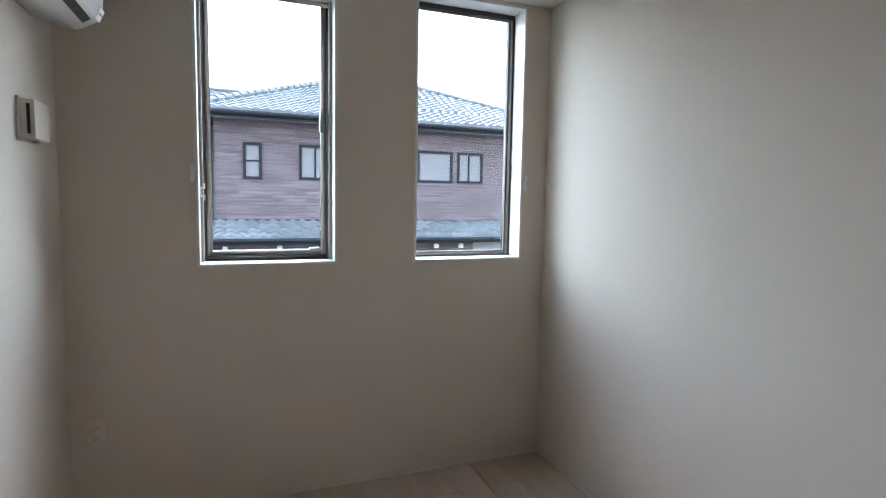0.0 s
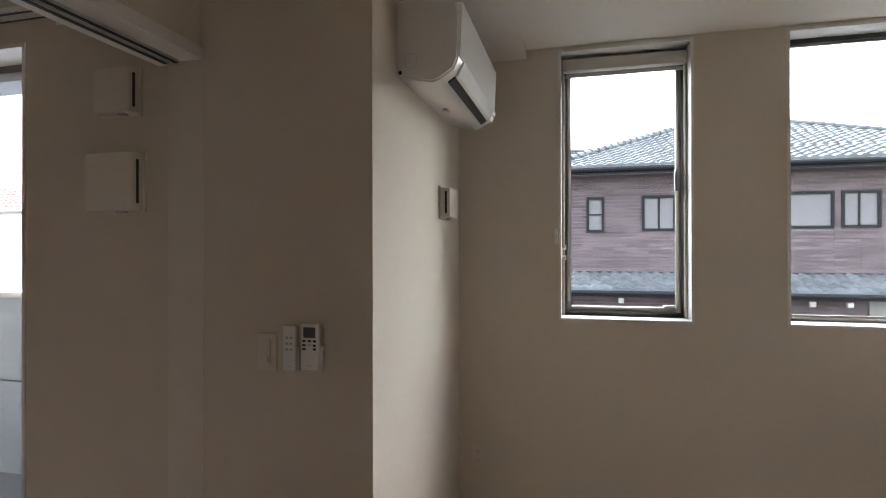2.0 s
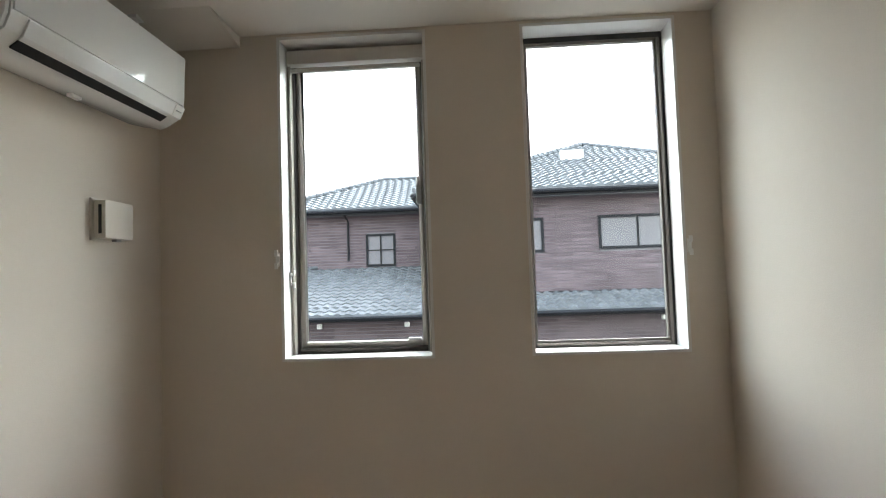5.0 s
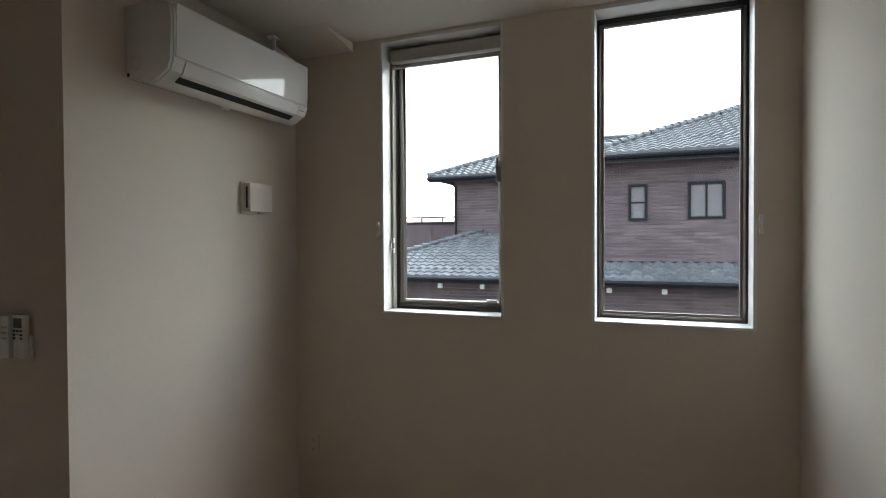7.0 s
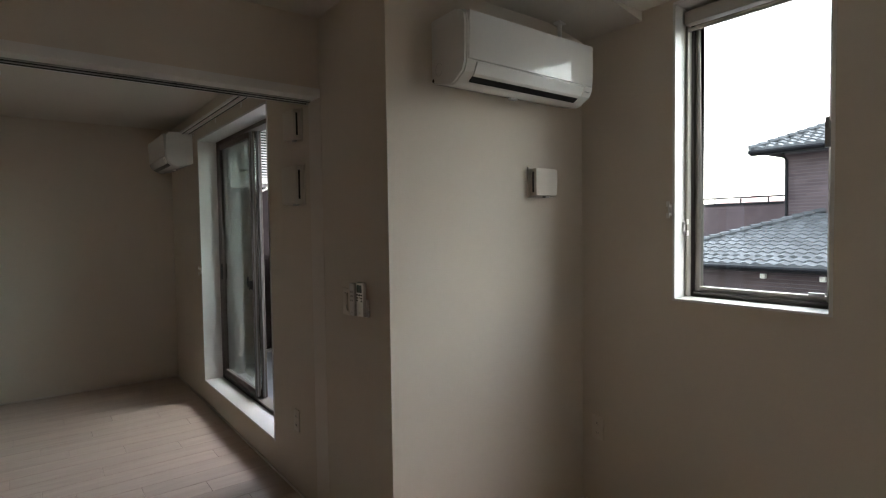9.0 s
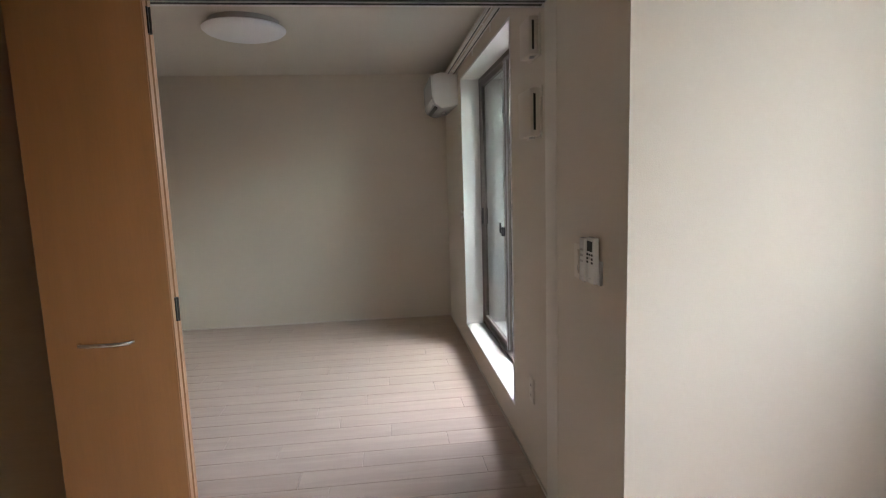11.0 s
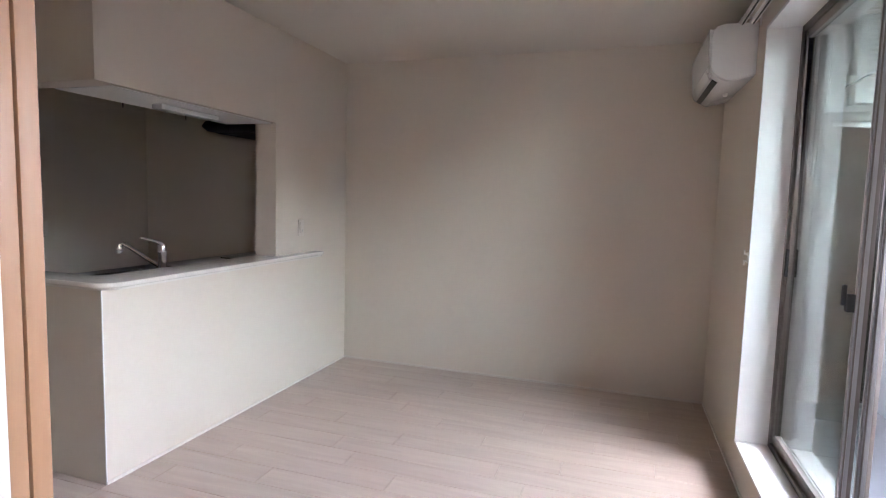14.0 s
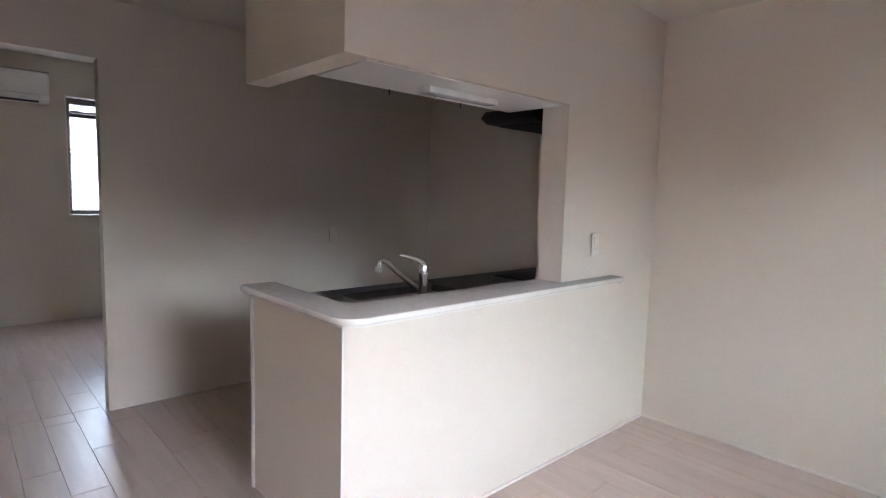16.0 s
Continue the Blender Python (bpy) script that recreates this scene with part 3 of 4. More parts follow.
def wall_vent(at, turn, w, h, slot_right, label):
    """A square white ventilator with a side slot; its back at y = 0, front towards -y."""
    v = thing("wall_ventilator", label, "ventilator", at, "wall ventilators")
    put("base_plate", Geo().box(-0.006, -0.008, -0.006, w + 0.006, 0, h + 0.006), VENT, v, bevel=0.003)
    g = Geo()
    k = [(0.003, -0.008), (w - 0.003, -0.008), (w - 0.007, -0.048), (0.007, -0.048)]
    g.prism(k, "z", 0.002, h - 0.002)
    put("cover", g, VENT, v, "white cover", bevel=0.005)
    sx = w - 0.0065 if slot_right else 0.0065
    put("slot", Geo().box(sx - 0.0045, -0.035, h * 0.13, sx + 0.0045, -0.026, h * 0.87), BLACK, v, "dark air slot")
    put("pull_tab", Geo().box(w * 0.55, -0.03, -0.006, w * 0.72, -0.012, 0.003), GREY, v, bevel=0.002)
    v.rotation_euler[2] = turn
    return v


wall_vent((WX, -1.318, 1.600), radians(90), 0.162, 0.133, False, "small white square wall ventilator with a dark side slot")
wall_vent((-1.105, NY, 1.92), 0, 0.16, 0.155, True, "white square wall ventilator, the smaller of two")
wall_vent((-1.14, NY, 1.588), 0, 0.21, 0.20, True, "white square wall ventilator, the larger of two")


def plate(at, turn, label, kind):
    p = thing("socket" if kind == "socket" else "light_switch", label, "socket" if kind == "socket" else "switch", at)
    put("cover_plate", Geo().box(-0.035, -0.007, -0.06, 0.035, 0, 0.06), VENT, p, bevel=0.004)
    if kind == "socket":
        for z in (-0.024, 0.024):
            o = put("outlet", Geo().box(-0.013, -0.0088, z - 0.016, 0.013, -0.0065, z + 0.016), VENT, p, bevel=0.002)
            for sx in (-0.0055, 0.0055):
                put("pin_hole", Geo().box(sx - 0.001, -0.0094, z - 0.006, sx + 0.001, -0.0086, z + 0.005), BLACK, o)
    else:
        put("rocker", Geo().box(-0.016, -0.011, -0.04, 0.016, -0.0065, 0.04), VENT, p, bevel=0.002)
        put("pilot_light", Geo().box(-0.003 + 0.008, -0.0118, -0.03, 0.003 + 0.008, -0.0108, -0.012), GREY, p)
    p.rotation_euler[2] = turn
    return p


plate((0.002, BY, 0.412), 0, "white double wall socket low on the papered wall", "socket")
plate((-1.11, NY, 0.411), 0, "white double wall socket near the floor by the balcony door", "socket")
plate((-0.448, AY, 1.135), 0, "white wall switch beside two remote controls", "switch")
plate((-3.51, KY, 1.135), 0, "white wall switch above the serving counter", "switch").rotation_euler[2] = radians(180)
plate((-3.18, SY, 1.047), radians(180), "white wall switch on the kitchen wall", "switch")


def remote(x, z0, w, h, big, label):
    r = thing("remote_control", label, "remote control", (x, AY, z0), "remote controls in wall holders")
    put("holder", Geo().box(-w / 2 - 0.004, -0.010, -0.004, w / 2 + 0.004, 0, h * 0.5), MATTE, r, "white wall holder", bevel=0.003)
    body = put("handset", Geo().box(-w / 2, -0.029, 0.0, w / 2, -0.0105, h), PLASTIC, r, "white handset", bevel=0.005)
    if big:
        put("display", Geo().box(-w * 0.34, -0.0305, h * 0.70, w * 0.34, -0.0285, h * 0.92), LCD, body, "grey display")
        for i, (bx, bz) in enumerate(((-0.3, 0.63), (0, 0.63), (0.3, 0.63), (-0.3, 0.54), (0, 0.55), (0.3, 0.54), (-0.3, 0.46), (0.3, 0.46))):
            put("button", Geo().box(w * bx - 0.005, -0.031, h * bz - 0.003, w * bx + 0.005, -0.0285, h * bz + 0.003), BLACK if i != 4 else GREY, body)
        put("mark", Geo().box(-0.008, -0.0297, h * 0.10, 0.008, -0.0288, h * 0.115), GREY, body)
    else:
        for i in range(3):
            for j in range(2):
                put("button", Geo().box(-0.011 + j * 0.014, -0.031, h * (0.45 + i * 0.13), -0.003 + j * 0.014, -0.0285, h * (0.45 + i * 0.13) + 0.007), GREY, body)
        put("mark", Geo().box(-0.006, -0.0297, h * 0.10, 0.006, -0.0288, h * 0.115), GREY, body)


remote(-0.357, 1.085, 0.042, 0.140, False, "slim white lamp remote in a wall holder")
remote(-0.288, 1.090, 0.058, 0.143, True, "white air conditioner remote with a grey display, in a wall holder")

# made-up stub in place of a small shadowy mark at the ceiling
pc = thing("ceiling_mark_stub", "small white stub added for a shadowy mark between the air conditioner and the ceiling", "pipe cover", (WX + 0.04, -1.13, 2.3055))
put("sleeve", Geo().tube([(0, 0, 0), (0, 0, H - 2.306)], 0.011, 10), MATTE, pc, smooth=True)
put("collar", Geo().box(-0.02, -0.024, H - 2.321, 0.02, 0.024, H - 2.306), MATTE, pc, bevel=0.004)

# ceiling lamp of the living room
lamp = thing("ceiling_lamp", "round milky white ceiling lamp, switched off", "ceiling lamp", (-2.40, -3.57, H))
# the base's grey stands in for the shadow between ceiling and diffuser
put("base_ring", Geo().lathe(0, 0, [(0.0, -0.001), (0.215, -0.001), (0.205, -0.045), (0.0, -0.045)], 48), GREY, lamp, "mounting ring, coloured grey for the shadow gap above the diffuser", smooth=True)
put("diffuser", Geo().lathe(0, 0, [(0.20, -0.040), (0.245, -0.040), (0.256, -0.047), (0.254, -0.058), (0.235, -0.074), (0.19, -0.091), (0.12, -0.104), (0.05, -0.109), (0.0, -0.110)], 64), DIFFUSER, lamp, "milky domed diffuser", smooth=True)

# ---------------------------------------------------------------- kitchen
pen = thing("kitchen_peninsula", "white papered kitchen peninsula wall with an end panel", "peninsula", (0, 0, 0))
put("front_panel", Geo().box(-3.216, KY - 0.12, 0.0, -1.935, KY, 0.917), PAPER, pen)
put("end_panel", Geo().box(-1.995, -5.62, 0.0, -1.935, KY - 0.12, 0.917), PAPER, pen)
put("end_trim", Geo().box(-2.002, -5.645, 0.0, -1.928, -5.62, 0.917), TRIM, pen, "white edge trim", bevel=0.003)
put("corner_trim", Geo().box(-1.938, KY - 0.003, 0.0, -1.932, KY + 0.003, 0.917), TRIM, pen, bevel=0.001)


def counter_outline():
    x_e, y_f, r = -1.88, -4.785, 0.10
    pts = [(-3.70, KY + 0.001), (-3.69, y_f - 0.01), (-3.655, y_f)]
    for i in range(9):
        t = math.pi / 2 * (1 - i / 8)
        pts.append((x_e - r + r * math.cos(t), y_f - r + r * math.sin(t)))
    pts += [(x_e, -5.635), (x_e - 0.02, -5.66), (-2.03, -5.66), (-2.05, -5.645)]
    for i in range(5):
        pts.append((-2.05 - 0.06 + 0.06 * math.cos(-i * math.pi / 8 + 0), -5.03 - 0.06 + 0.06 * math.sin(i * math.pi / 8)))
    pts += [(-3.215, -5.03), (-3.215, KY + 0.001)]
    return pts


ct = thing("serving_counter", "cream L-shaped serving counter with a rounded corner on the peninsula", "counter", (0, 0, 0.918))
put("top", Geo().prism(counter_outline(), "z", 0.012, 0.036), COUNTER, ct, bevel=0.006, segments=3)
put("under_lip", Geo().prism([(x * 0.996 - 0.008, y - 0.012 if y > -5.0 else y) for x, y in counter_outline()[:3]] + [(x - 0.014, y - 0.014) for x, y in counter_outline()[3:12]] + [(-1.894, -5.64), (-2.03, -5.64), (-2.03, -5.02), (-3.21, -5.02), (-3.21, KY + 0.001)], "z", 0.0, 0.0118), COUNTER, ct, "cream lower lip")

kb = thing("kitchen_unit", "long sink unit with a steel worktop behind the peninsula", "kitchen unit", (0, 0, 0))
put("carcass", Geo().box(FX + 0.002, -5.66, 0.0, -1.997, KY - 0.162, 0.829), KFRONT, kb)
for i in range(4):
    x0 = FX + 0.01 + i * 0.545
    d = put("door", Geo().box(x0, -5.682, 0.09, x0 + 0.54, -5.662, 0.79), KFRONT, kb, bevel=0.002)
    put("handle", Geo().box(x0 + 0.15, -5.70, 0.76, x0 + 0.39, -5.683, 0.772), SILVER, d)
SX0, SX1, SB0, SB1 = -2.98, -2.36, -5.60, -5.20
g = Geo()
for q in ((FX + 0.002, -5.73, SX0, KY - 0.162), (SX1, -5.73, -1.997, KY - 0.162), (SX0, SB1, SX1, KY - 0.162), (SX0, -5.73, SX1, SB0)):
    g.box(q[0], q[1], 0.83, q[2], q[3], 0.868)
put("worktop", g, STEEL, kb, "brushed steel worktop")
put("basin", Geo().box(SX0, SB0, 0.66, SX1, SB1, 0.668).box(SX0, SB0, 0.668, SX0 + 0.004, SB1, 0.866).box(SX1 - 0.004, SB0, 0.668, SX1, SB1, 0.866)
    .box(SX0 + 0.004, SB0, 0.668, SX1 - 0.004, SB0 + 0.004, 0.866).box(SX0 + 0.004, SB1 - 0.004, 0.668, SX1 - 0.004, SB1, 0.866), STEEL, kb, "steel sink basin")
put("hob_glass", Geo().box(-4.10, -5.60, 0.8685, -3.52, -5.12, 0.876), BLACK, kb, "black hob plate", bevel=0.002)

fc = thing("kitchen_tap", "chrome single-lever kitchen tap behind the serving counter", "tap", (-2.487, -5.10, 0.868))
put("body", Geo().lathe(0, 0, [(0.0, 0.0), (0.028, 0.0), (0.028, 0.008), (0.022, 0.012), (0.022, 0.15), (0.024, 0.155), (0.024, 0.195), (0.018, 0.207), (0.0, 0.21)], 24), CHROME, fc, smooth=True)
put("spout", Geo().tube([(0.0, -0.015, 0.08), (0.025, -0.06, 0.112), (0.062, -0.118, 0.162), (0.086, -0.155, 0.196), (0.097, -0.172, 0.205), (0.104, -0.182, 0.198), (0.107, -0.187, 0.172)], [0.013, 0.013, 0.012, 0.012, 0.012, 0.014, 0.016], 12), CHROME, fc, "long angled spout", smooth=True)
put("aerator", Geo().tube([(0.107, -0.187, 0.174), (0.109, -0.189, 0.153)], 0.017, 12), GREY, fc)
put("lever", Geo().tube([(0.0, 0.0, 0.205), (0.03, -0.02, 0.222), (0.075, -0.05, 0.238), (0.088, -0.058, 0.240)], [0.012, 0.010, 0.008, 0.006], 10), CHROME, fc, "chrome lever", smooth=True)

# hanging wall over the hatch, with cabinets in it
hg = thing("hanging_cupboard", "white papered hanging wall and cupboard over the serving hatch", "cupboard", (0, 0, 1.838))
put("front_wall", Geo().box(-3.2155, -5.27, 0.0, -1.932, KY, H - 1.839), PAPER, hg)
put("end_wall", Geo().box(-2.035, -5.68, 0.0, -1.932, -5.2705, H - 1.839), PAPER, hg)
put("underside_board", Geo().box(-3.21, -5.265, -0.005, -2.04, KY - 0.03, -0.001), KITCHEN, hg, "pale underside board")
for x in (-2.40, -2.84):
    put("hook", Geo().tube([(x, -5.26, -0.004), (x, -5.26, -0.03)], 0.003, 6), BLACK, hg)
kl = thing("under_cupboard_light", "slim white lamp under the hanging cupboard", "lamp", (-2.665, -5.08, 1.831))
put("body", Geo().box(-0.215, -0.035, -0.026, 0.215, 0.035, 0.002), PLASTIC, kl, bevel=0.006)
put("switch_knob", Geo().tube([(0.15, -0.0, -0.028), (0.15, -0.0, -0.036)], 0.008, 10), GREY, kl)

hood = thing("cooker_hood", "black cooker hood over the hob by the far wall", "cooker hood", (-3.77, -5.36, 1.825))
put("body", Geo().prism([(-0.47, 0.03), (-0.45, 0.0), (0.31, 0.0), (0.37, 0.03), (0.33, 0.075), (0.27, 0.085), (-0.47, 0.085)], "y", -0.30, 0.10), BLACK, hood, bevel=0.006)
put("filter", Geo().box(-0.22, -0.28, -0.006, 0.22, 0.0, -0.0005), RUBBER, hood)

# ---------------------------------------------------------------- back room, seen through the doorway
w3 = thing("window_3", "narrow bronze window in the back room", "window", (-2.16, -9.9, 1.065), kind="structure")
put("window_lining", Geo().box(-0.32, -0.10, 0, -0.308, 0.004, 1.205).box(0.308, -0.10, 0, 0.32, 0.004, 1.205).box(-0.308, -0.1, 1.193, 0.308, 0.004, 1.205).box(-0.308, -0.1, 0, 0.308, 0.006, 0.012), TRIM, w3)
put("window_frame", Geo().box(-0.308, -0.16, 0.012, -0.27, -0.1, 1.193).box(0.27, -0.16, 0.012, 0.308, -0.1, 1.193).box(-0.27, -0.16, 1.135, 0.27, -0.1, 1.193).box(-0.27, -0.16, 0.012, 0.27, -0.1, 0.06), BRONZE, w3)
put("pane", Geo().box(-0.27, -0.135, 0.06, 0.27, -0.13, 1.135), GLASS, w3).visible_shadow = False
air_conditioner((-0.90, -9.899, 2.14), radians(180), 0.80, "white wall-hung air conditioner in the back room", 1.25)


# ---------------------------------------------------------------- balcony
bal = thing("balcony", "narrow balcony with a blue-grey parapet and grey floor", "balcony", (0, 0, 0), kind="structure")
put("deck", Geo().box(FX - 0.15, NY + 0.2, -0.1, WX - 0.18, -0.93, 0.10), DECK, bal)
for i in range(5):
    x0 = FX - 0.1 + i * 0.78
    put("parapet_board", Geo().box(x0, -1.08, 0.10, x0 + 0.772, -1.06, 0.66).box(x0, -1.08, 0.67, x0 + 0.772, -1.06, 1.17), PARAPET, bal)
put("parapet_core", Geo().box(FX - 0.15, -1.06, -0.1, WX - 0.18, -0.93, 1.17), PARAPET, bal)
put("parapet_cap", Geo().box(FX - 0.15, -1.10, 1.17, WX - 0.18, -0.91, 1.205), SILVER, bal, "silver aluminium coping", bevel=0.004)
put("soffit", Geo().box(FX - 0.15, NY + 0.2, 2.46, WX - 0.18, -0.93, 2.56), PARAPET, bal)
# added out of view: keeps low north-east sky light off the living room
put("unseen_light_block", Geo().box(-1.45, -1.06, 1.206, WX - 0.18, -0.93, 2.459), PARAPET, bal, "unseen blue-grey wall added to hold back sky light")
es = put("end_wall", Geo().box(FX - 0.15, NY + 0.2, 0.10, -4.222, -1.10, 2.46), SMOKED, bal, "dark brown end wall")
for i in range(5):
    put("siding_board", Geo().box(-4.2215, NY + 0.2, 0.135 + i * 0.465, -4.212, -1.10, 0.592 + i * 0.465), SMOKED, es)
put("base_flashing", Geo().box(-4.2215, NY + 0.2, 0.101, -4.208, -1.10, 0.13), SILVER, es, "silver base flashing")

ou = thing("outdoor_unit", "white outdoor air conditioner unit hung under the balcony ceiling", "outdoor unit", (-3.80, -1.46, 1.87))
put("casing", Geo().box(-0.40, -0.15, 0.03, 0.385, 0.15, 0.55), PLASTIC, ou, bevel=0.01)
put("side_grille_frame", Geo().box(0.385, -0.15, 0.03, 0.40, -0.115, 0.55).box(0.385, 0.105, 0.03, 0.40, 0.15, 0.55).box(0.385, -0.115, 0.03, 0.40, 0.105, 0.085).box(0.385, -0.115, 0.515, 0.40, 0.105, 0.55), PLASTIC, ou)
put("grille_back", Geo().box(0.3853, -0.115, 0.085, 0.3875, 0.105, 0.515), BLACK, ou)
for i in range(17):
    put("slat", Geo().box(0.388, -0.115, 0.092 + i * 0.025, 0.399, 0.105, 0.104 + i * 0.025), PLASTIC, ou)
for x in (-0.3, 0.3):
    put("hanger", Geo().box(x - 0.02, -0.16, 0.0, x + 0.02, 0.16, 0.03).box(x - 0.02, WX - 0.18, 0.0, x + 0.02, -0.16, 0.59).box(x - 0.02, 0.16, 0.0, x + 0.02, 0.18, 0.59), SILVER, ou)
put("drain_hose", Geo().tube([(0.34, -0.05, 0.03), (0.36, -0.05, -0.01), (0.36, -0.03, -0.035), (0.36, 0.02, -0.04), (0.36, 0.06, -0.02), (0.36, 0.08, 0.03)], 0.012, 8), MATTE, ou, smooth=True)

# ---------------------------------------------------------------- outside
ground = put("ground", Geo().box(-900, -900, -3.4, 900, 900, -3.2), ASPHALT)
tagged(ground, "grey asphalt ground between the houses", "ground", kind="structure")

PITCH = 0.42


def tiles(u0, u1, hl, hr, depth, place, v_start=0.0):
    """Courses of curved tiles on one roof slope: along the eave from u0 to u1, narrowing by hl and hr a metre going up."""
    g = Geo()
    step, wide = 0.26, 0.28
    for k in range(int(depth / step)):
        v0, v1 = v_start + k * step, v_start + (k + 1.12) * step
        a, b = u0 + (k + 0.5) * step * hl, u1 - (k + 0.5) * step * hr
        m = int((b - a) / wide)
        if m < 1:
            continue
        w = (b - a) / m
        for i in range(m):
            base = len(g.v)
            for v, dz in ((v0, -0.015), (v0, 0.05), (v1, 0.0)):
                for j in range(5):
                    wave = (0.0, 0.045, 0.055, 0.018, 0.0)[j] * (0.3 if dz < 0 else 1.0)
                    g.v.append(place(a + (i + j / 4) * w, v, v * PITCH + dz + wave))
            for r in (0, 1):
                g.f += [(base + r * 5 + j, base + r * 5 + j + 1, base + r * 5 + j + 6, base + r * 5 + j + 5) for j in range(4)]
    return g


def raw(name, g, mat, parent, label="", kind="stuff"):
    """A joined mesh of many small pieces."""
    me = bpy.data.meshes.new(name)
    me.from_pydata(g.v, [], g.f)
    me.materials.append(mat)
    ob = new(name, me)
    ob.parent = parent
    return tagged(ob, label, kind=kind)


def ridge(p, q, parent, mat):
    """A row of round cap tiles from p to q."""
    p, q = Vector(p), Vector(q)
    m = max(int((q - p).length / 0.3), 1)
    g = Geo()
    for i in range(m):
        a, b = p.lerp(q, i / m), p.lerp(q, (i + 1.08) / m)
        g.tube([a + Vector((0, 0, 0.02)), b], [0.10, 0.075], 8)
    raw("ridge_cap", g, mat, parent, "row of round ridge tiles")


def brick_face(parent, y, x0, x1, z0, z1, holes, mat=BRICK, pitch=0.104, long=0.62):
    """Brick tiles standing proud of a wall that faces -y."""
    g = Geo()
    rows = int((z1 - z0) / pitch)
    for r in range(rows):
        za, zb = z0 + r * pitch, z0 + (r + 1) * pitch - 0.017
        u = x0 - (long / 2 if r % 2 else 0)
        while u < x1:
            a, b = max(u, x0), min(u + long - 0.006, x1)
            u += long
            cuts = [(a, b)]
            for q in holes:
                if zb > q[2] and za < q[3]:
                    cuts = [c for s, e in cuts for c in ((s, min(e, q[0])), (max(s, q[1]), e)) if c[1] - c[0] > 0.03]
            for s, e in cuts:
                k = len(g.v)
                d = 0.016 + 0.006 * ((r * 7 + int(u * 13)) % 3) / 2
                g.v += [(s, y, za), (e, y, za), (e, y, zb), (s, y, zb), (s, y - d, za), (e, y - d, za), (e, y - d, zb), (s, y - d, zb)]
                g.f += [(k + 4, k + 5, k + 6, k + 7), (k, k + 1, k + 5, k + 4), (k + 7, k + 6, k + 2, k + 3), (k, k + 4, k + 7, k + 3), (k + 5, k + 1, k + 2, k + 6)]
    raw("brick_courses", g, mat, parent, "rows of mauve-brown brick tiles")


def house_window(parent, y, x0, x1, z0, z1, bars, rail=False, blind=CURTAIN):
    w = put("window", Geo().box(x0, y + 0.09, z0, x1, y + 0.10, z1), blind, parent, "dark-framed window with pale curtains")
    f = 0.05
    put("window_frame", Geo().box(x0 - 0.03, y - 0.05, z0 - 0.03, x0 + f, y + 0.05, z1 + 0.03).box(x1 - f, y - 0.05, z0 - 0.03, x1 + 0.03, y + 0.05, z1 + 0.03)
        .box(x0 + f, y - 0.05, z0 - 0.03, x1 - f, y + 0.05, z0 + f).box(x0 + f, y - 0.05, z1 - f, x1 - f, y + 0.05, z1 + 0.03), GUTTER, w)
    for t in bars:
        x = x0 + (x1 - x0) * t
        put("glazing_bar", Geo().box(x - 0.025, y - 0.03, z0 + f, x + 0.025, y + 0.03, z1 - f), GUTTER, w)
    if rail:
        zc = z0 + (z1 - z0) * 0.5
        put("glazing_bar", Geo().box(x0 + f, y - 0.03, zc - 0.02, x1 - f, y + 0.03, zc + 0.02), GUTTER, w)
    put("pane", Geo().box(x0 + f, y + 0.012, z0 + f, x1 - f, y + 0.018, z1 - f), GLASS, w).visible_shadow = False


hs = thing("brick_house", "two-storey house in mauve-brown brick tile under grey roof tiles", "house", (-0.726, 1.33, -0.89))
hs.scale = (1.436, 1.436, 1.436)
MY, WY, LY = 13.0, 15.9, 12.75
EAVE = 3.93
wins = [(1.08, 1.53, 2.18, 3.16), (2.62, 3.49, 2.20, 3.17), (5.15, 7.40, 2.23, 3.18), (7.62, 8.47, 2.24, 3.18)]
put("wall", Geo().box(0.3, MY, -3.2, 11.6, MY + 0.08, EAVE).box(0.3, MY + 0.08, -3.2, 0.38, 24.2, EAVE).box(11.5, MY + 0.08, -3.2, 11.6, 24.2, EAVE), JOINT, hs)
put("wall", Geo().box(-5.28, WY, -3.2, 0.3, WY + 0.08, EAVE).box(-5.28, WY + 0.08, -3.2, -5.2, 23, EAVE), JOINT, hs)
brick_face(hs, MY, 0.3, 11.0, 0.9, EAVE - 0.1, wins)
brick_face(hs, WY, -5.28, 0.3, 1.2, EAVE - 0.1, [(-2.35, -1.35, 2.0, 3.1)])
put("wall", Geo().box(-7.4, LY, -3.2, 11.6, LY + 0.08, 0.5), JOINT, hs)
brick_face(hs, LY, -7.4, 8.1, -3.2, 0.42, [])
put("wall", Geo().box(8.1, LY - 0.06, -3.2, 11.6, LY, 0.5), PORCH, hs, "grey rendered porch wall")
house_window(hs, MY, *wins[0], (), True)
house_window(hs, MY, *wins[1], (0.5,))
house_window(hs, MY, *wins[2], (0.5,))
house_window(hs, MY, *wins[3], (0.45,))
house_window(hs, WY, -2.35, -1.35, 2.0, 3.1, (0.5,), True)

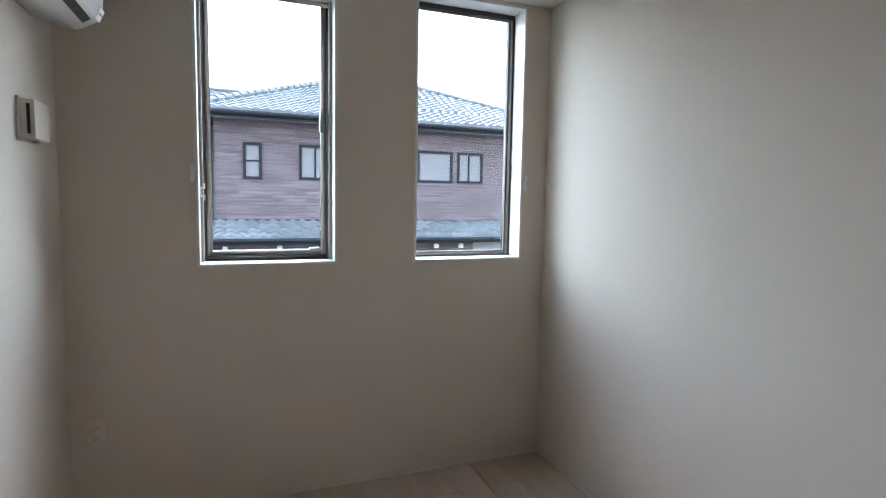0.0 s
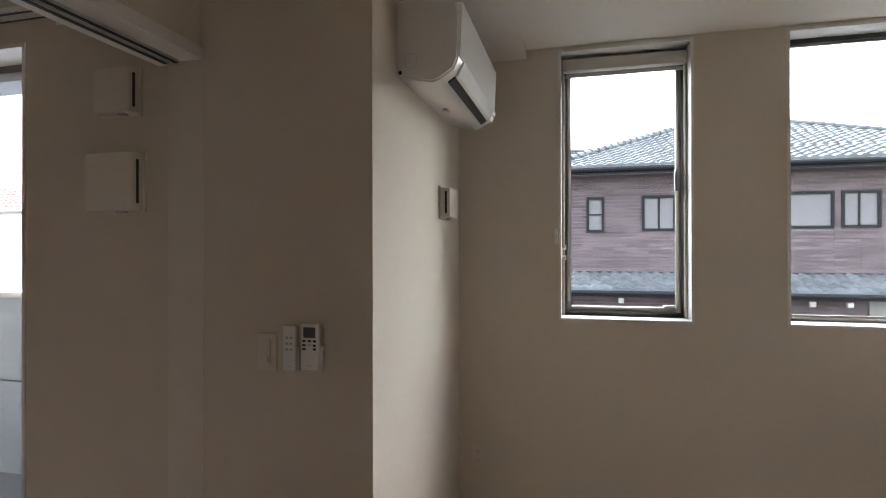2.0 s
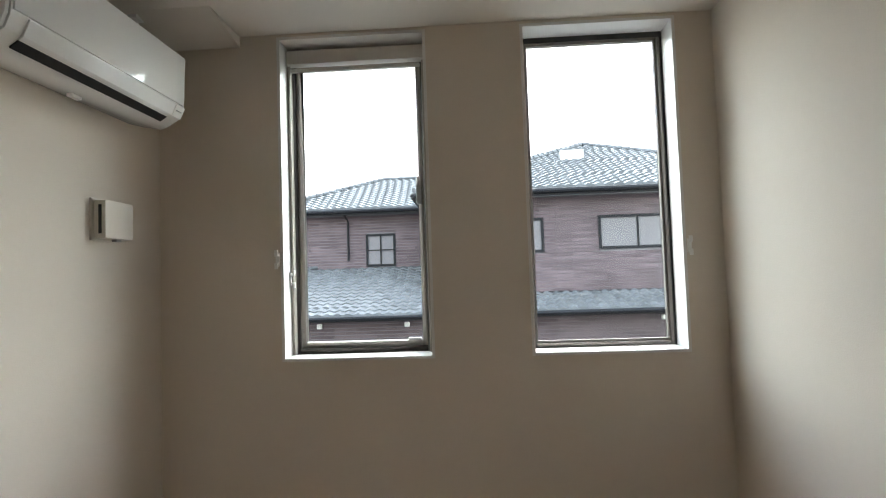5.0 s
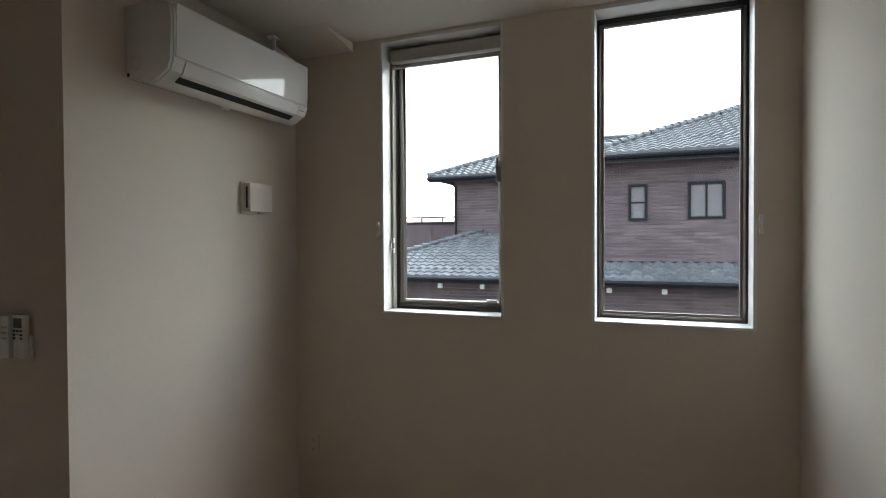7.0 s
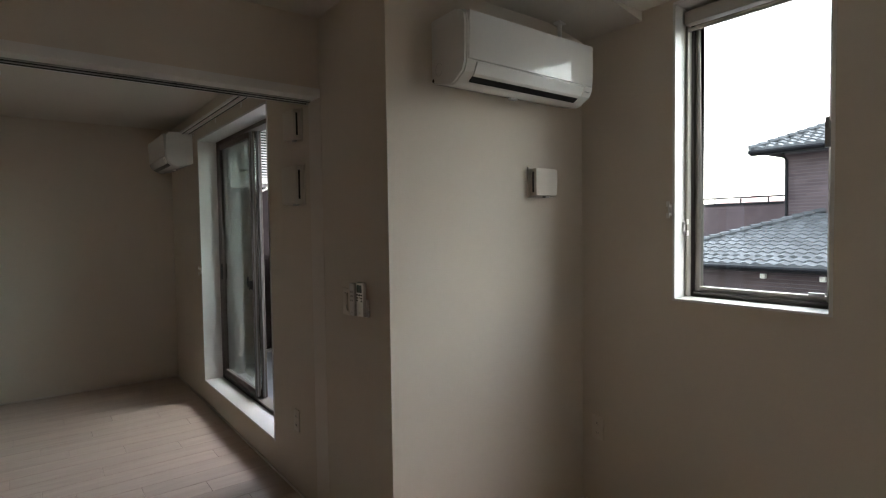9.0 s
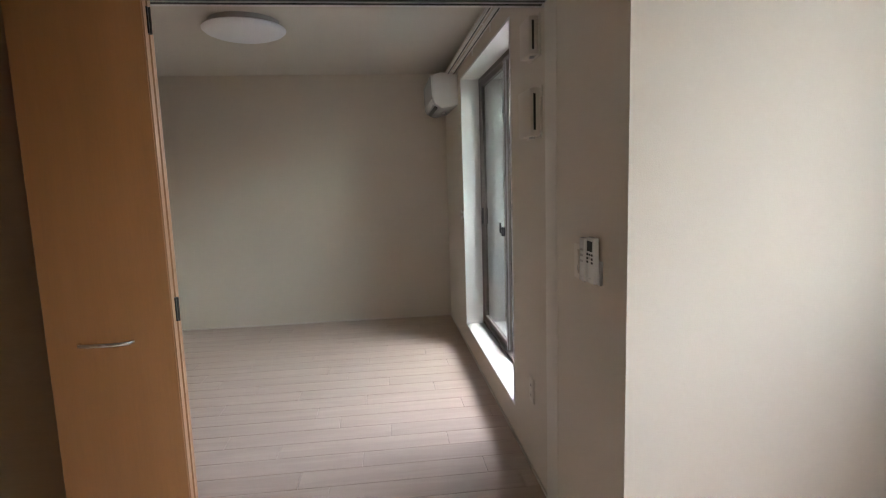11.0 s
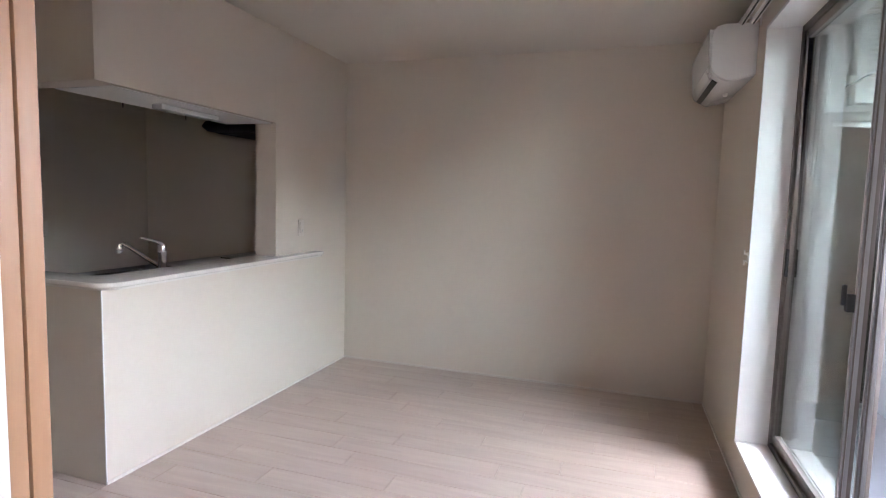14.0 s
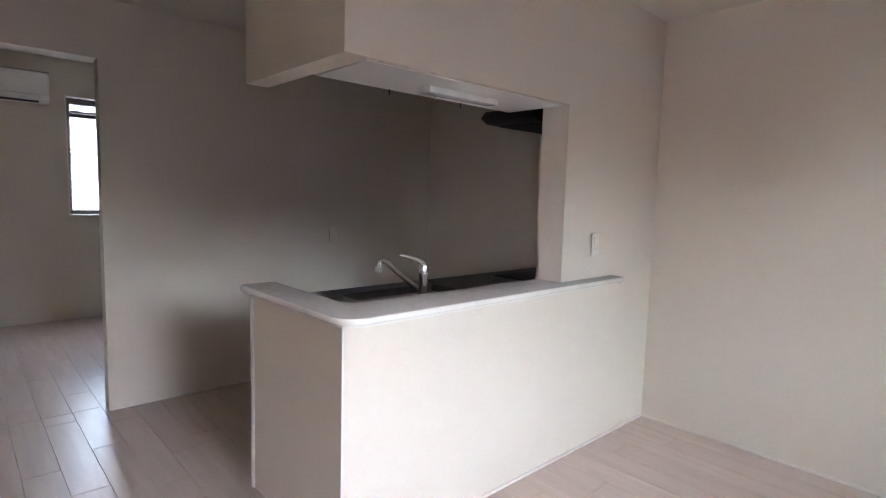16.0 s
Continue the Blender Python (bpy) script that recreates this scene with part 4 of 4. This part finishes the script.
EX0, EX1, EY = -0.25, 12.15, 12.4
PKX, PKY = (EX0 + EX1) / 2, EY + 6.2
front = lambda ey, ez: (lambda u, v, h: (u, ey + v, ez + h))
west = lambda ex, ez: (lambda u, v, h: (ex + v, u, ez + h))
raw("roof_tiles", tiles(EX0, EX1, 1, 1, 6.2, front(EY, EAVE + 0.06)), TILE, hs, "grey glazed roof tiles")
raw("roof_tiles", tiles(EY, EY + 12.4, 1, 1, 6.2, west(EX0, EAVE + 0.06)), TILE, hs, "grey glazed roof tiles")
pk = (PKX, PKY, EAVE + 0.06 + 6.2 * PITCH)
rf = Geo()
for q in (((EX0, EY), (EX1, EY)), ((EX0, EY + 12.4), (EX0, EY)), ((EX1, EY), (EX1, EY + 12.4)), ((EX1, EY + 12.4), (EX0, EY + 12.4))):
    rf.poly([(*q[0], EAVE), (*q[1], EAVE), (pk[0], pk[1], pk[2] - 0.06)])
rf.poly([(EX0, EY, EAVE), (EX1, EY, EAVE), (EX1, EY + 12.4, EAVE), (EX0, EY + 12.4, EAVE)])
put("roof", rf, MORTAR, hs, "roof deck")
ridge((EX0, EY, EAVE + 0.12), (pk[0], pk[1], pk[2] + 0.05), hs, TILE)
ridge((EX1, EY, EAVE + 0.12), (pk[0], pk[1], pk[2] + 0.05), hs, TILE)
# wing roof
VX, VY = -6.1, 15.3
raw("roof_tiles", tiles(VX, 3.0, 1, 0, 3.9, front(VY, EAVE + 0.04)), TILE, hs, "grey glazed roof tiles")
raw("roof_tiles", tiles(VY, VY + 7.8, 1, 1, 3.9, west(VX, EAVE + 0.04)), TILE, hs, "grey glazed roof tiles")
wz = EAVE + 3.9 * PITCH
rf = Geo().poly([(VX, VY, EAVE), (3, VY, EAVE), (3, VY + 3.9, wz), (VX + 3.9, VY + 3.9, wz)])
rf.poly([(VX, VY, EAVE), (VX + 3.9, VY + 3.9, wz), (VX, VY + 7.8, EAVE)]).poly([(VX, VY + 7.8, EAVE), (VX + 3.9, VY + 3.9, wz), (3, VY + 3.9, wz), (3, VY + 7.8, EAVE)])
rf.poly([(VX, VY, EAVE - 0.02), (0.29, VY, EAVE - 0.02), (0.29, VY + 7.8, EAVE - 0.02), (VX, VY + 7.8, EAVE - 0.02)])
put("roof", rf, MORTAR, hs, "wing roof deck")
ridge((VX, VY, EAVE + 0.1), (VX + 3.9, VY + 3.9, wz + 0.1), hs, TILE)
ridge((VX + 3.9, VY + 3.9, wz + 0.1), (3, VY + 3.9, wz + 0.1), hs, TILE)
low = lambda f: (lambda u, v, h: f(u, v, h * 0.84))
# skirt roofs over the ground floor
raw("roof_tiles", tiles(0.3, 11.6, 0, 0, 1.05, front(11.9, 0.52)), TILE, hs, "grey glazed roof tiles")
raw("roof_tiles", tiles(-8.2, 0.3, 1, 0, 4.0, low(front(11.9, 0.52))), TILE, hs, "grey glazed roof tiles")
raw("roof_tiles", tiles(11.9, 21.0, 1, 0, 4.0, low(west(-8.2, 0.52))), TILE, hs, "grey glazed roof tiles")
rf = Geo().poly([(-8.2, 11.9, 0.48), (0.3, 11.9, 0.48), (0.3, 15.9, 1.86), (-4.2, 15.9, 1.86)]).poly([(-8.2, 11.9, 0.48), (-4.2, 15.9, 1.86), (-4.2, 21, 1.86), (-8.2, 21, 0.48)])
rf.poly([(0.3, 11.9, 0.48), (11.6, 11.9, 0.48), (11.6, 13.0, 0.94), (0.3, 13.0, 0.94)]).poly([(-8.2, 11.9, 0.46), (11.6, 11.9, 0.46), (11.6, 12.9, 0.46), (-8.2, 12.9, 0.46)])
put("roof", rf, MORTAR, hs, "skirt roof deck")
ridge((-8.2, 11.9, 0.60), (-4.2, 15.9, 1.99), hs, TILE)
put("flashing", Geo().box(0.3, MY - 0.05, 0.93, 11.6, MY, 1.01), GUTTER, hs)
put("gutter", Geo().tube([(EX0, EY - 0.05, EAVE - 0.02), (EX1, EY - 0.05, EAVE - 0.02)], 0.075, 8), GUTTER, hs, "charcoal gutter", smooth=True)
put("gutter", Geo().tube([(EX0 - 0.05, EY, EAVE - 0.02), (EX0 - 0.05, EY + 6, EAVE - 0.02)], 0.075, 8), GUTTER, hs, smooth=True)
put("gutter", Geo().tube([(VX, VY - 0.05, EAVE - 0.03), (EX0, VY - 0.05, EAVE - 0.03)], 0.07, 8), GUTTER, hs, smooth=True)
put("gutter", Geo().tube([(-8.2, 11.84, 0.47), (11.6, 11.84, 0.47)], 0.06, 8), GUTTER, hs, smooth=True)
put("fascia", Geo().box(EX0 + 0.02, EY, EAVE - 0.16, EX1 - 0.02, EY + 0.03, EAVE - 0.005), GUTTER, hs)
put("fascia", Geo().box(VX + 0.02, VY, EAVE - 0.15, EX0, VY + 0.03, EAVE - 0.03), GUTTER, hs)
put("fascia", Geo().box(-8.15, 11.9, 0.36, 11.6, 11.93, 0.455), GUTTER, hs)
put("soffit", Geo().box(EX0 + 0.05, EY + 0.03, EAVE - 0.09, EX1, MY, EAVE - 0.05), SOFFIT, hs, "pale eaves board")
put("soffit", Geo().box(-8.1, 11.93, 0.40, 11.6, LY - 0.06, 0.43), MORTAR, hs)
for x, y, z0, z1 in ((0.22, MY - 0.09, 0.95, 3.8), (-5.2, WY - 0.08, 1.6, 3.8), (-3.0, WY - 0.08, 2.2, 3.8)):
    put("downpipe", Geo().tube([(x, y, z0), (x, y, z1 - 0.2), (x - 0.05, y - 0.3, z1)], 0.04, 8), GUTTER, hs, "dark downpipe")
for x in (-4.6, -3.2, -0.6, 0.55, 2.0, 6.8, 7.65):
    put("vent_hood", Geo().box(x - 0.07, LY - 0.14, 0.12, x + 0.07, LY - 0.02, 0.26), RENDER_WHITE, hs, "pale vent hood", bevel=0.02)
put("skylight", Geo().box(4.6, 15.8, EAVE + 0.1 + 3.4 * PITCH, 5.4, 16.3, EAVE + 0.25 + 3.9 * PITCH), SILVER, hs, "pale roof light")

db = thing("far_building", "dark brown brick block with a railed flat roof", "building", (-14, 33, -3.2))
put("wall", Geo().box(-1.9, -3, 0, 7.5, 4, 5.72), BRICK, db)
put("roof", Geo().box(-2.0, -3.1, 5.72, 7.6, 4.1, 5.86), GUTTER, db, "dark parapet band")
for i in range(7):
    put("rail_post", Geo().box(-1.8 + i * 1.5, -3.0, 5.86, -1.74 + i * 1.5, -2.94, 6.16), GUTTER, db)
put("rail", Geo().box(-1.9, -3.02, 6.14, 7.5, -2.93, 6.22), GUTTER, db)
for i in range(30):
    put("board_line", Geo().box(-1.88, -3.03, 0.3 + i * 0.18, 7.48, -3.0, 0.42 + i * 0.18), BRICK, db)

bh = thing("brown_roof_house", "pale rendered house under a brown hipped roof", "house", (-17.5, 44, -3.2))
put("wall", Geo().box(-6, -4, 0, 6, 4, 5.3), RENDER_WHITE, bh)
rf = Geo()
for q in (((-6.5, -4.5), (6.5, -4.5)), ((6.5, -4.5), (6.5, 4.5)), ((6.5, 4.5), (-6.5, 4.5)), ((-6.5, 4.5), (-6.5, -4.5))):
    rf.poly([(*q[0], 5.3), (*q[1], 5.3), (0, 0, 7.0)])
rf.poly([(-6.5, -4.5, 5.3), (6.5, -4.5, 5.3), (6.5, 4.5, 5.3), (-6.5, 4.5, 5.3)])
put("roof", rf, REDTILE, bh, "brown roof")
put("gutter", Geo().tube([(-6.5, -4.55, 5.28), (6.5, -4.55, 5.28)], 0.07, 8), SOFFIT, bh)
w = put("window", Geo().box(-2.5, -4.02, 4.1, -1.75, -4.0, 5.0), DIMROOM, bh)
put("window_frame", Geo().box(-2.56, -4.06, 4.04, -2.5, -4.0, 5.06).box(-1.75, -4.06, 4.04, -1.69, -4.0, 5.06).box(-2.5, -4.06, 4.04, -1.75, -4.0, 4.1).box(-2.5, -4.06, 5.0, -1.75, -4.0, 5.06), GUTTER, w)

rh = thing("red_roof_house", "pale rendered house under a red-brown tiled roof", "house", (-20, 15.5, -3.2))
put("wall", Geo().box(-4, -3.4, 0, 4, 3.4, 6.2), RENDER_WHITE, rh)
rf = Geo()
for q in (((-4.5, -3.9), (4.5, -3.9)), ((4.5, -3.9), (4.5, 3.9)), ((4.5, 3.9), (-4.5, 3.9)), ((-4.5, 3.9), (-4.5, -3.9))):
    rf.poly([(*q[0], 6.2), (*q[1], 6.2), (0, 0, 8.3)])
rf.poly([(-4.5, -3.9, 6.2), (4.5, -3.9, 6.2), (4.5, 3.9, 6.2), (-4.5, 3.9, 6.2)])
put("roof", rf, REDTILE, rh, "red-brown roof")
raw("roof_tiles", tiles(-4.5, 4.5, 1.15, 1.15, 3.7, lambda u, v, h: (u, -3.9 + v, 6.23 + h * 1.28)), REDTILE, rh, "red-brown roof tiles")
put("gutter", Geo().tube([(-4.5, -3.95, 6.18), (4.5, -3.95, 6.18)], 0.07, 8), RENDER_WHITE, rh)

sh = thing("white_house", "white rendered house under grey tiles", "house", (-4, -16, -3.2))
put("wall", Geo().box(-6, -6, 0, 6, 0, 5.9), RENDER_WHITE, sh)
put("wall_band", Geo().box(-6, 0, 5.55, 6, 0.06, 5.6).box(-6, 0, 5.2, 6, 0.06, 5.25), SOFFIT, sh)
raw("roof_tiles", tiles(-6.5, 6.5, 0, 0, 3.6, lambda u, v, h: (u, 0.6 - v, 5.95 + h)), TILE, sh, "grey roof tiles")
put("roof", Geo().poly([(-6.5, 0.6, 5.9), (6.5, 0.6, 5.9), (6.5, -3, 7.42), (-6.5, -3, 7.42)]).poly([(-6.5, -6.6, 5.9), (6.5, -6.6, 5.9), (6.5, -3, 7.42), (-6.5, -3, 7.42)]), MORTAR, sh)
put("window", Geo().box(1.03, 0.0, 4.5, 1.34, 0.02, 5.3), DIMROOM, sh, "frosted narrow window")
put("window_frame", Geo().box(0.99, 0.0, 4.46, 1.03, 0.05, 5.34).box(1.34, 0.0, 4.46, 1.38, 0.05, 5.34).box(1.03, 0, 4.46, 1.34, 0.05, 4.5).box(1.03, 0, 5.3, 1.34, 0.05, 5.34), SILVER, sh)


# ---------------------------------------------------------------- floor boards, last
def board_mesh(length, width):
    """One board with softened long edges, its top at z = 0."""
    c, d = 0.0022, 0.006
    g = Geo()
    x, y = width / 2 - 0.0004, length / 2 - 0.0004
    g.v = [(-x, -y, -d), (x, -y, -d), (x, y, -d), (-x, y, -d), (-x, -y, -c), (x, -y, -c), (x, y, -c), (-x, y, -c),
           (-x + c, -y + c, 0), (x - c, -y + c, 0), (x - c, y - c, 0), (-x + c, y - c, 0)]
    g.f = [(0, 1, 5, 4), (1, 2, 6, 5), (2, 3, 7, 6), (3, 0, 4, 7), (4, 5, 9, 8), (5, 6, 10, 9), (6, 7, 11, 10), (7, 4, 8, 11), (8, 9, 10, 11)]
    me = bpy.data.meshes.new("board")
    me.from_pydata(g.v, [], g.f)
    me.materials.append(FLOOR)
    return me


BW_, BL_ = 0.152, 0.91
rng = random.Random(7)
meshes = {}


def boards(x0, x1, y0, y1, near):
    """Boards running along y, staggered row by row."""
    x, row = x0, 0
    while x < x1 - 0.004:
        w = min(BW_, x1 - x)
        y = y0 - (0.0, 0.61, 0.30, 0.76, 0.15)[row % 5]
        while y < y1 - 0.004:
            a, b = max(y, y0), min(y + BL_, y1)
            y += BL_
            if b - a < 0.02:
                continue
            key = (round(b - a, 3), round(w, 3))
            if key not in meshes:
                meshes[key] = board_mesh(*key)
            ob = new("board", meshes[key])
            ob.parent = floor
            ob.location = (x + w / 2, (a + b) / 2, 0.0)
        x += w
        row += 1


boards(FX, PX0, KY, NY, True)
boards(FX, PX1 - 0.05, SY - 0.1, KY, True)
boards(PX0, EX, CY, NY, True)
boards(WX, EX, NY, BY, True)
boards(FX, PX1 - 0.05, -9.9, SY - 0.1, True)
